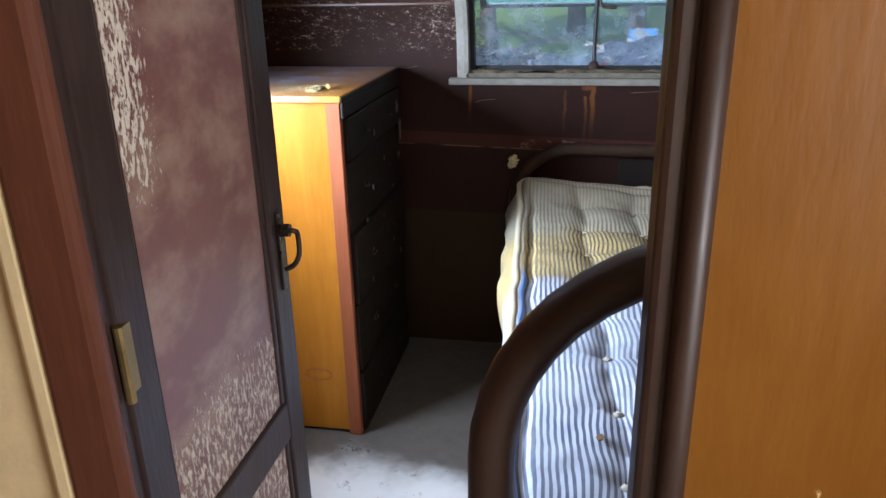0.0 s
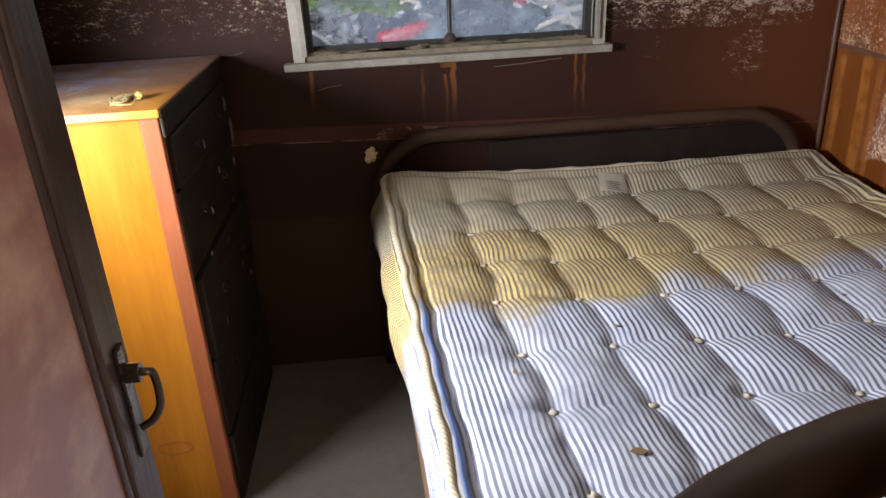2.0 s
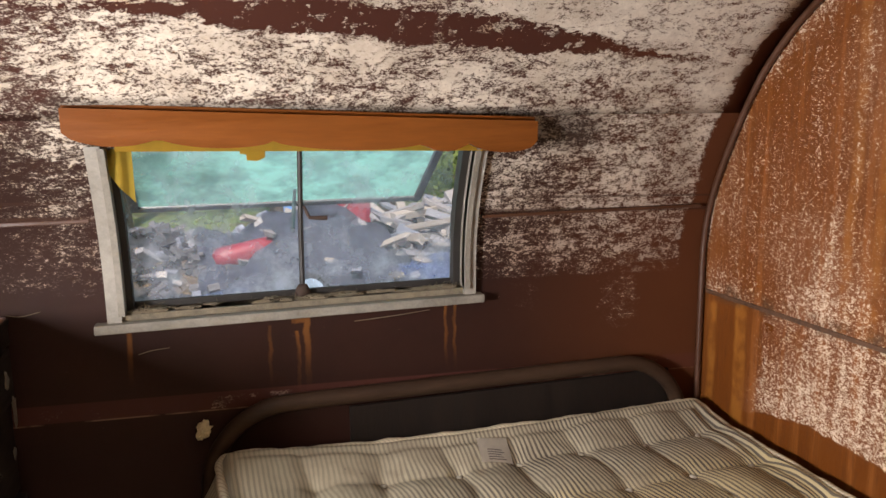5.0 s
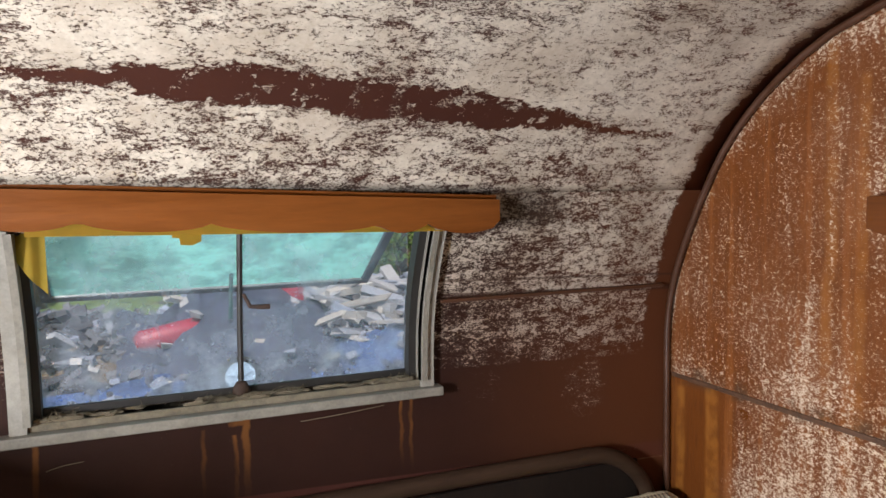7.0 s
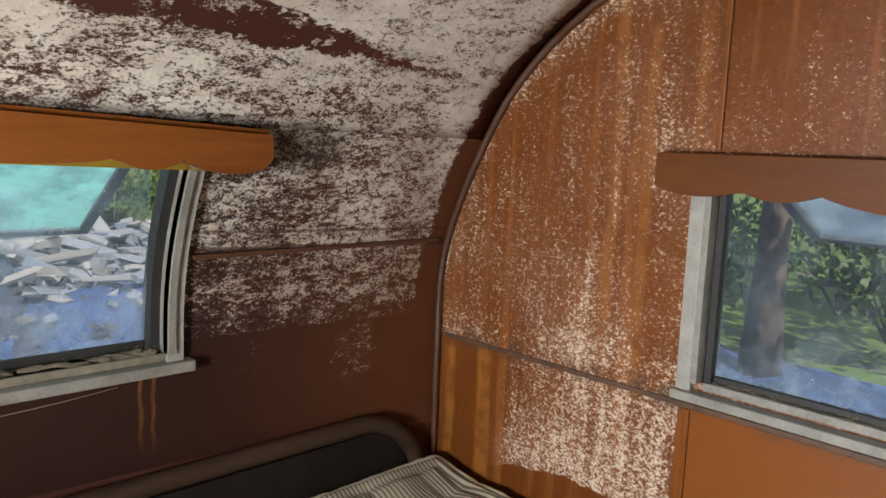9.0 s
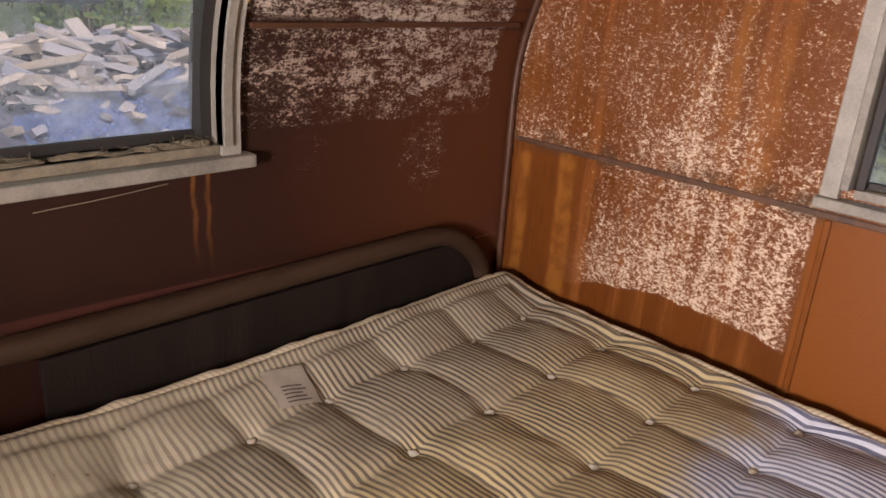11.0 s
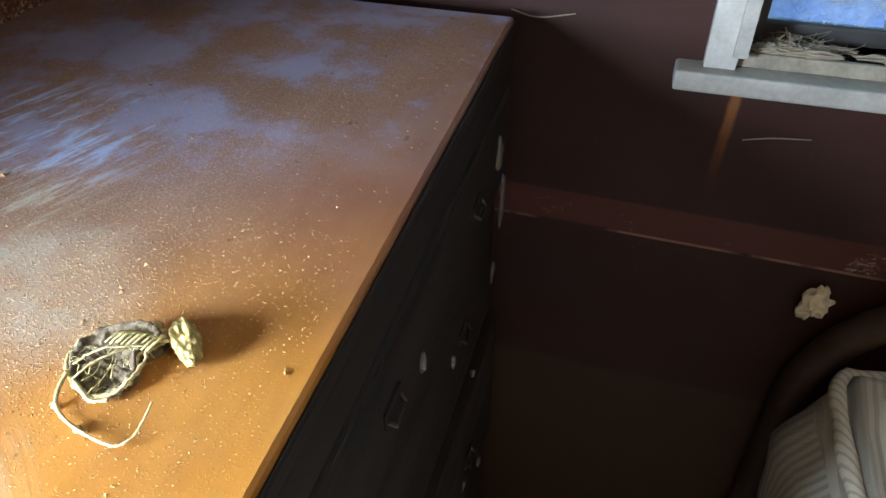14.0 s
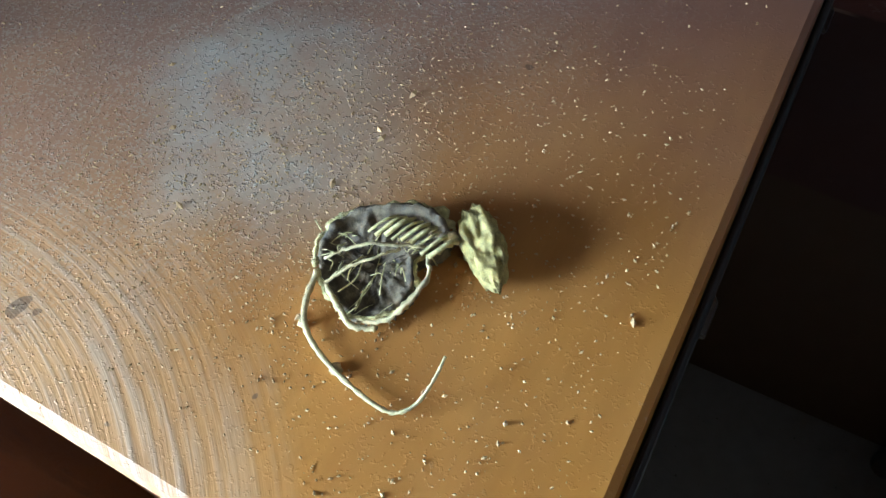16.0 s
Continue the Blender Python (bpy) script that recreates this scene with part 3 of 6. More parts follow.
M = dict(
    wall=peeling_wall(), gable=varnished_gable(), ticking=ticking(), top=dusty_top(), doorpaint=door_paint(), lino=lino(), ground=ground_mat(),
    trim=plain("grey_white_painted_trim", (0.29, 0.275, 0.235), 0.5, vary=0.28, scale=22),
    sill=plain("dirty_white_sill", (0.22, 0.205, 0.17), 0.55, vary=0.40, scale=16),
    ply=wood("orange_varnished_ply", (0.29, 0.098, 0.007), (0.45, 0.172, 0.013), 0.42, (1, 1, 0.10), 12),
    partition=wood("orange_brown_varnished_partition", (0.150, 0.053, 0.003), (0.215, 0.082, 0.005), 0.42, (1, 1, 0.22), 7, wear=((0.62, 0.42, 0.18), 0.67)),
    stile=wood("red_brown_stile", (0.20, 0.055, 0.02), (0.30, 0.095, 0.04), 0.45, (1, 1, 0.1), 16, wear=((0.42, 0.25, 0.17), 0.68)),
    black=wood("black_brown_drawer_paint", (0.010, 0.007, 0.005), (0.025, 0.017, 0.012), 0.55, (1, 0.12, 1), 16, wear=((0.22, 0.18, 0.14), 0.72)),
    darkwood=wood("dark_stained_wood", (0.024, 0.011, 0.006), (0.046, 0.021, 0.010), 0.45, (1, 1, 0.3), 16, bump=0.0002),
    charred=wood("blackened_panel_wood", (0.006, 0.004, 0.003), (0.018, 0.011, 0.007), 0.7, (1, 1, 0.12), 20, wear=((0.06, 0.045, 0.035), 0.70)),
    hoop=wood("dark_bedstead_wood", (0.026, 0.014, 0.009), (0.066, 0.037, 0.021), 0.5, (0.15, 1, 1), 16),
    frame=wood("dark_door_frame_paint", (0.020, 0.012, 0.010), (0.050, 0.030, 0.024), 0.36, (1, 1, 0.12), 14, wear=((0.25, 0.20, 0.16), 0.74)),
    jamb=wood("maroon_jamb_paint", (0.075, 0.026, 0.014), (0.13, 0.046, 0.024), 0.42, (1, 1, 0.12), 12, wear=((0.30, 0.20, 0.14), 0.76)),
    pelmet=wood("orange_brown_pelmet", (0.13, 0.038, 0.008), (0.23, 0.072, 0.014), 0.36, (0.12, 1, 1), 14),
    pelmetdark=wood("brown_side_pelmet", (0.075, 0.021, 0.003), (0.145, 0.041, 0.006), 0.5, (1, 0.12, 1), 14),
    bead=plain("brown_bead", (0.075, 0.030, 0.015), 0.4),
    ledge=plain("grimy_brown_ledge", (0.17, 0.145, 0.10), 0.8, vary=0.5, scale=30),
    grimy=plain("grimy_brown_seam", (0.085, 0.040, 0.020), 0.6, vary=0.6, scale=40),
    cream=plain("cream_painted_board", (0.66, 0.52, 0.28), 0.55, vary=0.12),
    brass=plain("tarnished_brass", (0.26, 0.18, 0.07), 0.4, 0.8),
    iron=plain("dark_bronze_handle", (0.06, 0.045, 0.035), 0.35, 0.8),
    rust=plain("rusty_iron", (0.055, 0.032, 0.022), 0.75, 0.3),
    pale=plain("worn_pale_metal", (0.15, 0.13, 0.10), 0.5, 0.2),
    rubber=plain("black_window_rubber", (0.02, 0.018, 0.016), 0.6),
    alu=plain("dull_metal_sash", (0.10, 0.11, 0.12), 0.45, 0.5),
    foam=plain("crumbling_cream_foam", (0.62, 0.52, 0.32), 0.95, vary=0.3, scale=90, bump=0.002),
    paper=plain("faded_paper_label", (0.58, 0.52, 0.42), 0.85, vary=0.12, scale=40),
    ink=plain("faded_print", (0.16, 0.13, 0.12), 0.85),
    tuft=plain("felt_tuft", (0.42, 0.39, 0.31), 0.95, vary=0.15, scale=90),
    piping=None,
    husk=plain("dry_grey_fibre", (0.46, 0.38, 0.14), 0.95, vary=0.7, scale=260, bump=0.0015),
    huskpale=plain("pale_dry_crust", (0.44, 0.34, 0.10), 0.95, vary=0.75, scale=240, bump=0.002),
    huskdark=plain("dark_dry_fibre", (0.13, 0.095, 0.048), 0.95, vary=0.9, scale=230, bump=0.001),
    remains=plain("grey_dusty_remains", (0.45, 0.35, 0.15), 0.95, vary=0.6, scale=260, bump=0.001),
    crumb=plain("sawdust_crumbs", (0.42, 0.27, 0.11), 0.95),
    web=plain("dusty_cobweb", (0.16, 0.13, 0.085), 0.95, vary=0.3),
    curtain=translucent("yellow_curtain_cloth", (0.70, 0.46, 0.08)),
    glass=glass("dirty_window_glass", (0.75, 0.85, 1.0), haze=0.26),
    sideglass=glass("dusty_side_window_glass", (0.7, 0.85, 0.95), haze=0.13),
    frosted=glass("frosted_turquoise_pane", (0.45, 0.85, 0.78), (0.7, 0.95, 0.9), 0.9),
    rail=wood("bed_side_rail_wood", (0.16, 0.09, 0.045), (0.28, 0.17, 0.09), 0.5, (1, 0.1, 1), 14),
    outer=plain("caravan_outer_skin", (0.55, 0.53, 0.46), 0.4, vary=0.12),
    offcut=varied("split_timber_offcut", (0.50, 0.46, 0.40), (0.20, 0.25, 0.34)),
    bark=plain("tree_bark", (0.13, 0.10, 0.08), 0.95, vary=0.5, scale=12, bump=0.02),
    leaf=varied("tree_leaf", (0.07, 0.13, 0.025), (0.12, 0.18, 0.04), 0.6),
    red=plain("faded_red_plastic", (0.34, 0.022, 0.045), 0.45),
    blue=plain("blue_plastic", (0.12, 0.30, 0.62), 0.4),
    paleblue=plain("pale_blue_enamel", (0.45, 0.62, 0.78), 0.4),
    tarp=plain("dark_tarpaulin", (0.12, 0.14, 0.20), 0.5, vary=0.4, scale=5, bump=0.01),
    tyre=plain("tyre_rubber", (0.02, 0.02, 0.02), 0.8),
)

for key in ("pelmet", "pelmetdark", "charred", "black", "hoop", "frame", "wall", "partition", "lino", "top", "ply", "stile", "jamb", "gable"):
    M[key].node_tree.nodes["Principled BSDF"].inputs["Specular IOR Level"].default_value = 0.22


# ---- building helpers ----
def thing(name, at, label="", category="", group="", kind=""):
    ob = new(name)
    ob.location = at
    return tagged(ob, label, category, group, kind)


def part(name, bm, material, parent=None, label="", smooth=False):
    """Links bm, in world coordinates, as one mesh under a thing or a part."""
    base = Vector((0, 0, 0))
    p = parent
    while p is not None:
        base += p.location
        p = p.parent
    bmesh.ops.recalc_face_normals(bm, faces=bm.faces)
    me = bpy.data.meshes.new(name)
    bmesh.ops.translate(bm, verts=bm.verts, vec=-base)
    bm.to_mesh(me)
    bm.free()
    if material:
        me.materials.append(material)
    if smooth:
        me.polygons.foreach_set("use_smooth", [True] * len(me.polygons))
    ob = new(name, me)
    ob.parent = parent
    return tagged(ob, label)


def setting(name, bm, material, label="", smooth=False, parent=None):
    ob = part(name, bm, material, parent, label, smooth)
    if parent is None:
        ob["kind"] = "structure"
    return ob


def box(x0, x1, y0, y1, z0, z1, bevel=0.0, bm=None, m=None, segs=2):
    b = bmesh.new()
    bmesh.ops.create_cube(b, size=1.0)
    bmesh.ops.transform(b, matrix=Matrix.LocRotScale(((x0 + x1) / 2, (y0 + y1) / 2, (z0 + z1) / 2), None, (abs(x1 - x0), abs(y1 - y0), abs(z1 - z0))), verts=b.verts)
    if bevel:
        bmesh.ops.bevel(b, geom=b.edges[:], offset=bevel, segments=segs, affect="EDGES", profile=0.5)
    if m is not None:
        bmesh.ops.transform(b, matrix=m, verts=b.verts)
    return join(bm, b)


def join(bm, b):
    if bm is None:
        return b
    me = bpy.data.meshes.new("tmp")
    b.to_mesh(me)
    b.free()
    bm.from_mesh(me)
    bpy.data.meshes.remove(me)
    return bm


def tube(points, radius, sides=10, bm=None, flat=1.0, up=None, cap=True):
    """A round bar along points; radius may be a list. flat squeezes it across."""
    pts = [Vector(p) for p in points]
    bm = bm or bmesh.new()
    rings = []
    side0 = None
    for i, p in enumerate(pts):
        d = (pts[min(i + 1, len(pts) - 1)] - pts[max(i - 1, 0)]).normalized()
        ref = Vector(up) if up else (side0 or (Vector((0, 0, 1)) if abs(d.z) < 0.9 else Vector((0, 1, 0))))
        a = (ref - d * ref.dot(d)).normalized()
        side0 = a
        b = d.cross(a)
        r = radius[i] if isinstance(radius, (list, tuple)) else radius
        rings.append([bm.verts.new(p + a * (r * math.cos(2 * math.pi * k / sides)) + b * (r * flat * math.sin(2 * math.pi * k / sides))) for k in range(sides)])
    for q, w in zip(rings[:-1], rings[1:]):
        for k in range(sides):
            bm.faces.new((q[k], q[(k + 1) % sides], w[(k + 1) % sides], w[k]))
    if cap:
        bm.faces.new(rings[0][::-1])
        bm.faces.new(rings[-1])
    return bm


def plate(outline, thick, axis="y", at=0.0, bevel=0.0):
    """A flat board cut to an outline of 2D points; axis is its normal, at its first face."""
    bm = bmesh.new()
    put = {"y": lambda u, v: (u, at, v), "x": lambda u, v: (at, u, v), "z": lambda u, v: (u, v, at)}[axis]
    f = bm.faces.new([bm.verts.new(put(u, v)) for u, v in outline])
    r = bmesh.ops.extrude_face_region(bm, geom=[f])
    d = {"y": (0, thick, 0), "x": (thick, 0, 0), "z": (0, 0, thick)}[axis]
    bmesh.ops.translate(bm, verts=[v for v in r["geom"] if isinstance(v, bmesh.types.BMVert)], vec=d)
    bmesh.ops.recalc_face_normals(bm, faces=bm.faces)
    if bevel:
        bmesh.ops.bevel(bm, geom=bm.edges[:], offset=bevel, segments=2, affect="EDGES", profile=0.5)
    return bm


def lump(at, size, rough=0.25, freq=3.0, levels=3, seed=0.0, bm=None):
    b = bmesh.new()
    bmesh.ops.create_icosphere(b, subdivisions=levels, radius=1.0)
    for v in b.verts:
        q = v.co.copy()
        k = 1 + rough * noise.noise(q * freq + Vector((seed, seed * 2.3, -seed))) + 0.5 * rough * noise.noise(q * freq * 3 + Vector((seed, 1, 2)))
        v.co = Vector((q.x * size[0] * k + at[0], q.y * size[1] * k + at[1], q.z * size[2] * k + at[2]))
    return join(bm, b)


def spline(pts, n):
    """A smooth run through pts, n steps between each two."""
    P = [Vector(p) for p in pts]
    P = [P[0] * 2 - P[1], *P, P[-1] * 2 - P[-2]]
    out = []
    for i in range(1, len(P) - 2):
        for k in range(n):
            t = k / n
            a, b, c, d = P[i - 1], P[i], P[i + 1], P[i + 2]
            out.append(0.5 * ((2 * b) + (c - a) * t + (2 * a - 5 * b + 4 * c - d) * t * t + (3 * b - a - 3 * c + d) * t ** 3))
    return out + [P[-2]]


# ---- shell of the caravan ----
XL, XR, YB = -0.70, 1.645, -4.3
VAULT = spline([(0, 0, 1.06), (-0.004, 0, 1.13), (-0.016, 0, 1.20), (-0.042, 0, 1.28), (-0.088, 0, 1.38), (-0.142, 0, 1.48), (-0.207, 0, 1.58), (-0.282, 0, 1.66),
                (-0.376, 0, 1.735), (-0.515, 0, 1.81), (-0.74, 0, 1.865), (-1.05, 0, 1.90), (-1.5, 0, 1.92)], 4)
VAULT = [(p.x, p.z) for p in VAULT]


def wall_y(z):
    """The inner face of the end wall at a height."""
    if z <= VAULT[0][1]:
        return 0.0
    for (ya, za), (yb, zb) in zip(VAULT[:-1], VAULT[1:]):
        if za <= z <= zb:
            return ya + (yb - ya) * (z - za) / (zb - za)
    return VAULT[-1][0]


def roof_z(y):
    for (ya, za), (yb, zb) in zip(VAULT[:-1], VAULT[1:]):
        if yb <= y <= ya:
            return za + (zb - za) * (y - ya) / (yb - ya) if ya != yb else zb
    return VAULT[-1][1]


def sheet(us, vs, place, hole, thick, outward):
    """A wall of cells us x vs, with a hole (u0, u1, v0, v1), given thickness away from the room."""
    bm = bmesh.new()
    g = [[bm.verts.new(place(u, v)) for v in vs] for u in us]
    for i in range(len(us) - 1):
        for j in range(len(vs) - 1):
            cu, cv = (us[i] + us[i + 1]) / 2, (vs[j] + vs[j + 1]) / 2
            if any(h[0] < cu < h[1] and h[2] < cv < h[3] for h in hole):
                continue
            bm.faces.new((g[i][j], g[i + 1][j], g[i + 1][j + 1], g[i][j + 1]))
    bmesh.ops.delete(bm, geom=[v for v in bm.verts if not v.link_faces], context="VERTS")
    inner = bm.faces[:]
    r = bmesh.ops.extrude_face_region(bm, geom=inner)
    for v in [e for e in r["geom"] if isinstance(e, bmesh.types.BMVert)]:
        v.co += Vector(outward(v.co)) * thick
    return bm


def grid_of(lo, hi, n, extra):
    s = sorted({round(lo + (hi - lo) * i / n, 4) for i in range(n + 1)} | {round(e, 4) for e in extra})
    return [a for i, a in enumerate(s) if i == 0 or a - s[i - 1] > 1e-3]


W1 = (0.055, 0.895, 1.03, 1.42)  # end window: x, z
zs = grid_of(0.0, 1.06, 10, [1.03]) + [z for _, z in VAULT[1:] if z < 1.475] + [1.48]
zs = sorted(set(zs) | {1.42})
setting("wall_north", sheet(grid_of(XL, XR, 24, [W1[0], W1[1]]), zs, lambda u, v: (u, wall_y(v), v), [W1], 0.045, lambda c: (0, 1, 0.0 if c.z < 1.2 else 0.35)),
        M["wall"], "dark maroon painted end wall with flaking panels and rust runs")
arc = [(-0.142, 1.48)] + [p for p in VAULT if p[1] > 1.485] + [(-2.6, 1.92), (YB, 1.92)]
bm = bmesh.new()
xs = grid_of(XL, XR, 24, [])
rows_ = [[bm.verts.new((x, y, z)) for x in xs] for y, z in arc]
for a, b in zip(rows_[:-1], rows_[1:]):
    for i in range(len(xs) - 1):
        bm.faces.new((a[i], a[i + 1], b[i + 1], b[i]))
r = bmesh.ops.extrude_face_region(bm, geom=bm.faces[:])
for v in [e for e in r["geom"] if isinstance(e, bmesh.types.BMVert)]:
    v.co += Vector((0, 0.02 if v.co.y > -0.5 else 0, 0.045))
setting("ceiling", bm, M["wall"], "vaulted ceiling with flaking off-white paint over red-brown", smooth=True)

W2 = (-1.62, -0.752, 1.02, 1.42)  # east window: y, z
W3 = (-1.33, -0.74, 1.0, 1.42)  # west window: y, z
W4 = (-3.5, -2.9, 1.0, 1.48)  # unseen passage window, added for the fill lamp: y, z


def side(name, x, holes, out, material, label):
    ys = sorted({round(p[0], 4) for p in VAULT} | {YB, -2.6, *[h[0] for h in holes], *[h[1] for h in holes]})
    ys = [a for i, a in enumerate(ys) if i == 0 or a - ys[i - 1] > 1e-3]
    hz = sorted({h[2] for h in holes} | {h[3] for h in holes})
    vz = [0.0, 0.35, 0.7, *hz, 9.0]

    def place(u, v):
        return (x, u, min(v, roof_z(u)) if v > 1.1 else v)
    setting(name, sheet(ys, vz, place, holes, 0.045, lambda c: (out, 0, 0)), material, label)


side("wall_east", XR, [W2, W4], 1, M["gable"], "orange-brown varnished side wall with flaking panels")
side("wall_west", XL, [W3], -1, M["gable"], "orange-brown varnished side wall of the caravan")
setting("wall_south", box(XL, XR, YB - 0.05, YB, 0, 1.96), M["cream"], "cream painted wall closing the passage")
setting("floor", box(XL - 0.04, XR + 0.04, YB - 0.05, 0.04, -0.06, 0.0), M["lino"], "worn pale lino floor, far part darkened by dirt and painted shadow")

# beads along the gable corner, and battens on the east wall
bm = tube([(XR - 0.012, -0.012, 0.02), (XR - 0.012, -0.012, 0.6)] + [(XR - 0.012, y - 0.010, z - 0.006) for y, z in VAULT[:-1:2]] + [(XR - 0.012, -2.0, 1.912)], 0.009, 8)
setting("trim_corner", bm, M["bead"], "dark brown bead along the vault corner", True)
setting("trim_rail", box(XR - 0.005, XR, -2.0, -0.02, 0.961, 0.973, 0.002), M["grimy"], "dark grimy rail on the side wall")
setting("trim_batten_low", box(XR - 0.007, XR, -0.735, -0.722, 0.3, 0.960, 0.003), M["pelmet"], "brown batten between lower panels")
setting("trim_batten_high", box(XR - 0.007, XR, -0.752, -0.740, 1.47, roof_z(-0.75), 0.003), M["pelmet"], "brown batten above the window pelmet")
for x0, x1, zc in ((XL, 0.005, 1.258), (0.94, 1.60, 1.222)):
    setting("trim_ledge", box(x0, x1, -0.036, -0.022, zc - 0.005, zc + 0.005, 0.002), M["bead"], "thin dark ledge across the end wall")


# ---- windows ----
win = thing("window_1", (0.48, 0, 1.02), "grey-white framed end window with a propped-open sash and dusty sill", "window", kind="structure")


def leaning(x0, x1, z0, z1, back, front, steps=8):
    """An upright that follows the curved wall: from back behind its face to front before it."""
    bm = bmesh.new()
    r = []
    for i in range(steps + 1):
        z = z0 + (z1 - z0) * i / steps
        y = wall_y(z)
        r.append([bm.verts.new(c) for c in ((x0, y + back, z), (x1, y + back, z), (x1, y - front, z), (x0, y - front, z))])
    for a, b in zip(r[:-1], r[1:]):
        for k in range(4):
            bm.faces.new((a[k], a[(k + 1) % 4], b[(k + 1) % 4], b[k]))
    bm.faces.new(r[0][::-1])
    bm.faces.new(r[-1])
    return bm


for x0, x1 in ((0.020, 0.052), (0.893, 0.926)):
    j = part("window_frame", leaning(x0, x1, 1.012, 1.425, 0.004, 0.016), M["trim"], win)
    inner = (x0 + 0.026, x0 + 0.040) if x0 < 0.5 else (x0, x0 + 0.014)
    part("stop_bead", leaning(inner[0], inner[1], 1.03, 1.42, 0.03, 0.024), M["sill"], j)
part("window_sill", box(-0.008, 0.945, -0.034, 0.004, 0.992, 1.014, 0.003), M["sill"], win, "chipped grey-white sill strip")
part("inner_ledge", box(0.052, 0.893, -0.006, 0.055, 1.014, 1.030, 0.002), M["ledge"], win, "dusty inner ledge")
for x0, x1 in ((0.053, 0.075), (0.874, 0.894)):
    part("rubber_strip", leaning(x0, x1, 1.03, 1.42, 0.058, -0.02), M["rubber"], win)
part("bottom_bar", box(0.055, 0.893, 0.045, 0.060, 1.030, 1.048, 0.003), M["rubber"], win)
part("glazing_bar", tube([(0.476, 0.040, 1.03), (0.477, 0.030, 1.20), (0.480, 0.0, 1.42)], 0.0065, 8), M["rubber"], win, "dark centre bar")
part("bar_foot", lump((0.476, 0.034, 1.045), (0.020, 0.012, 0.020), 0.3, levels=2), M["rust"], win, "rusty catch", True)
part("stay_handle", tube([(0.485, 0.012, 1.265), (0.497, 0.0, 1.238), (0.525, -0.004, 1.236), (0.54, -0.004, 1.236)], [0.004, 0.005, 0.006, 0.006], 8), M["rust"], win, "brown catch handle")
for x0, x1 in ((0.075, 0.470), (0.484, 0.874)):
    bm = bmesh.new()
    vs = [bm.verts.new(c) for c in ((x0, 0.052, 1.046), (x1, 0.052, 1.046), (x1, -0.03 + 0.03, 1.425), (x0, 0.0, 1.425))]
    bm.faces.new(vs)
    p = part("pane", bm, M["glass"], win, "dusty glass")
    p.visible_shadow = False
# open outer sash, hinged along its top
sash = Matrix.Translation((0.47, 0.05, 1.475)) @ Matrix.Rotation(radians(58), 4, "X")
bm = box(-0.43, 0.43, -0.010, 0.010, -0.47, -0.445, 0.003, m=sash)
box(-0.43, 0.43, -0.010, 0.010, -0.025, 0.0, 0.003, bm, sash)
box(-0.43, -0.405, -0.010, 0.010, -0.445, -0.025, 0.003, bm, sash)
box(0.405, 0.43, -0.010, 0.010, -0.445, -0.025, 0.003, bm, sash)
s = part("sash_frame", bm, M["alu"], win, "dull metal sash propped open")
p = part("sash_pane", box(-0.405, 0.405, -0.002, 0.002, -0.445, -0.025, m=sash), M["frosted"], s, "frosted turquoise pane")
p.visible_shadow = False
part("stay", tube([(0.46, 0.055, 1.20), sash @ Vector((0.03, 0, -0.38))], 0.006, 6), M["alu"], win)

pel = thing("pelmet_board", (0.5, -0.13, 1.39), "orange-brown wooden pelmet with scalloped lower edge above the end window", "pelmet", "pelmets")
ol = [(-0.01, 1.505), (1.03, 1.466)]
low = []
N_ = 60
for i in range(N_ + 1):
    s = i / N_
    x = 1.03 - 1.04 * s
    top = 1.466 + 0.039 * s
    ph = [(0.0, 0.17), (0.17, 0.28), (0.28, 0.60), (0.60, 0.82), (0.82, 1.0)]
    a, b = next(q for q in ph if q[0] <= s <= q[1])
    k = (s - a) / (b - a)
    dip = 0.024 if b - a < 0.2 else 0.017
    low.append((x, top - 0.076 + dip * (1 - math.sin(math.pi * k) ** 0.6)))
low[0] = (1.03, 1.42)
low[-1] = (-0.01, 1.455)
part("board", plate(ol + low, 0.016, "y", -0.176), M["pelmet"], pel)
part("top_ledge", box(-0.01, 1.03, -0.160, -0.12, 1.486, 1.496, 0.002, m=Matrix.Translation((0.5, 0, 1.49)) @ Matrix.Rotation(radians(2.15), 4, "Y") @ Matrix.Translation((-0.5, 0, -1.49))), M["pelmet"], pel)

# remnants of yellow curtain
cur = thing("curtain_scrap", (0.09, -0.10, 1.33), "torn scrap of yellow curtain under the pelmet", "curtain", "curtain scraps")
bm = bmesh.new()
cols = []
for i in range(9):
    s = i / 8
    x = 0.055 + 0.055 * s
    yv = -0.095 + 0.007 * math.sin(9 * s)
    bot = 1.375 - 0.075 * s ** 0.8 if i else 1.38
    cols.append([bm.verts.new((x, yv + 0.01 * k / 5, 1.44 + (bot - 1.44) * k / 5)) for k in range(6)])
for a, b in zip(cols[:-1], cols[1:]):
    for k in range(5):
        bm.faces.new((a[k], b[k], b[k + 1], a[k + 1]))
part("cloth", bm, M["curtain"], cur, smooth=True)
cur2 = thing("curtain_scrap", (0.38, -0.10, 1.385), "small torn tab of yellow curtain under the pelmet", "curtain", "curtain scraps")
part("cloth", plate([(0.335, 1.44), (0.395, 1.44), (0.392, 1.393), (0.375, 1.385), (0.352, 1.387), (0.35, 1.40), (0.337, 1.402)], 0.002, "y", -0.10), M["curtain"], cur2)
cur3 = thing("curtain_scrap", (0.8, -0.12, 1.40), "yellow curtain hem hanging behind the pelmet", "curtain", "curtain scraps")
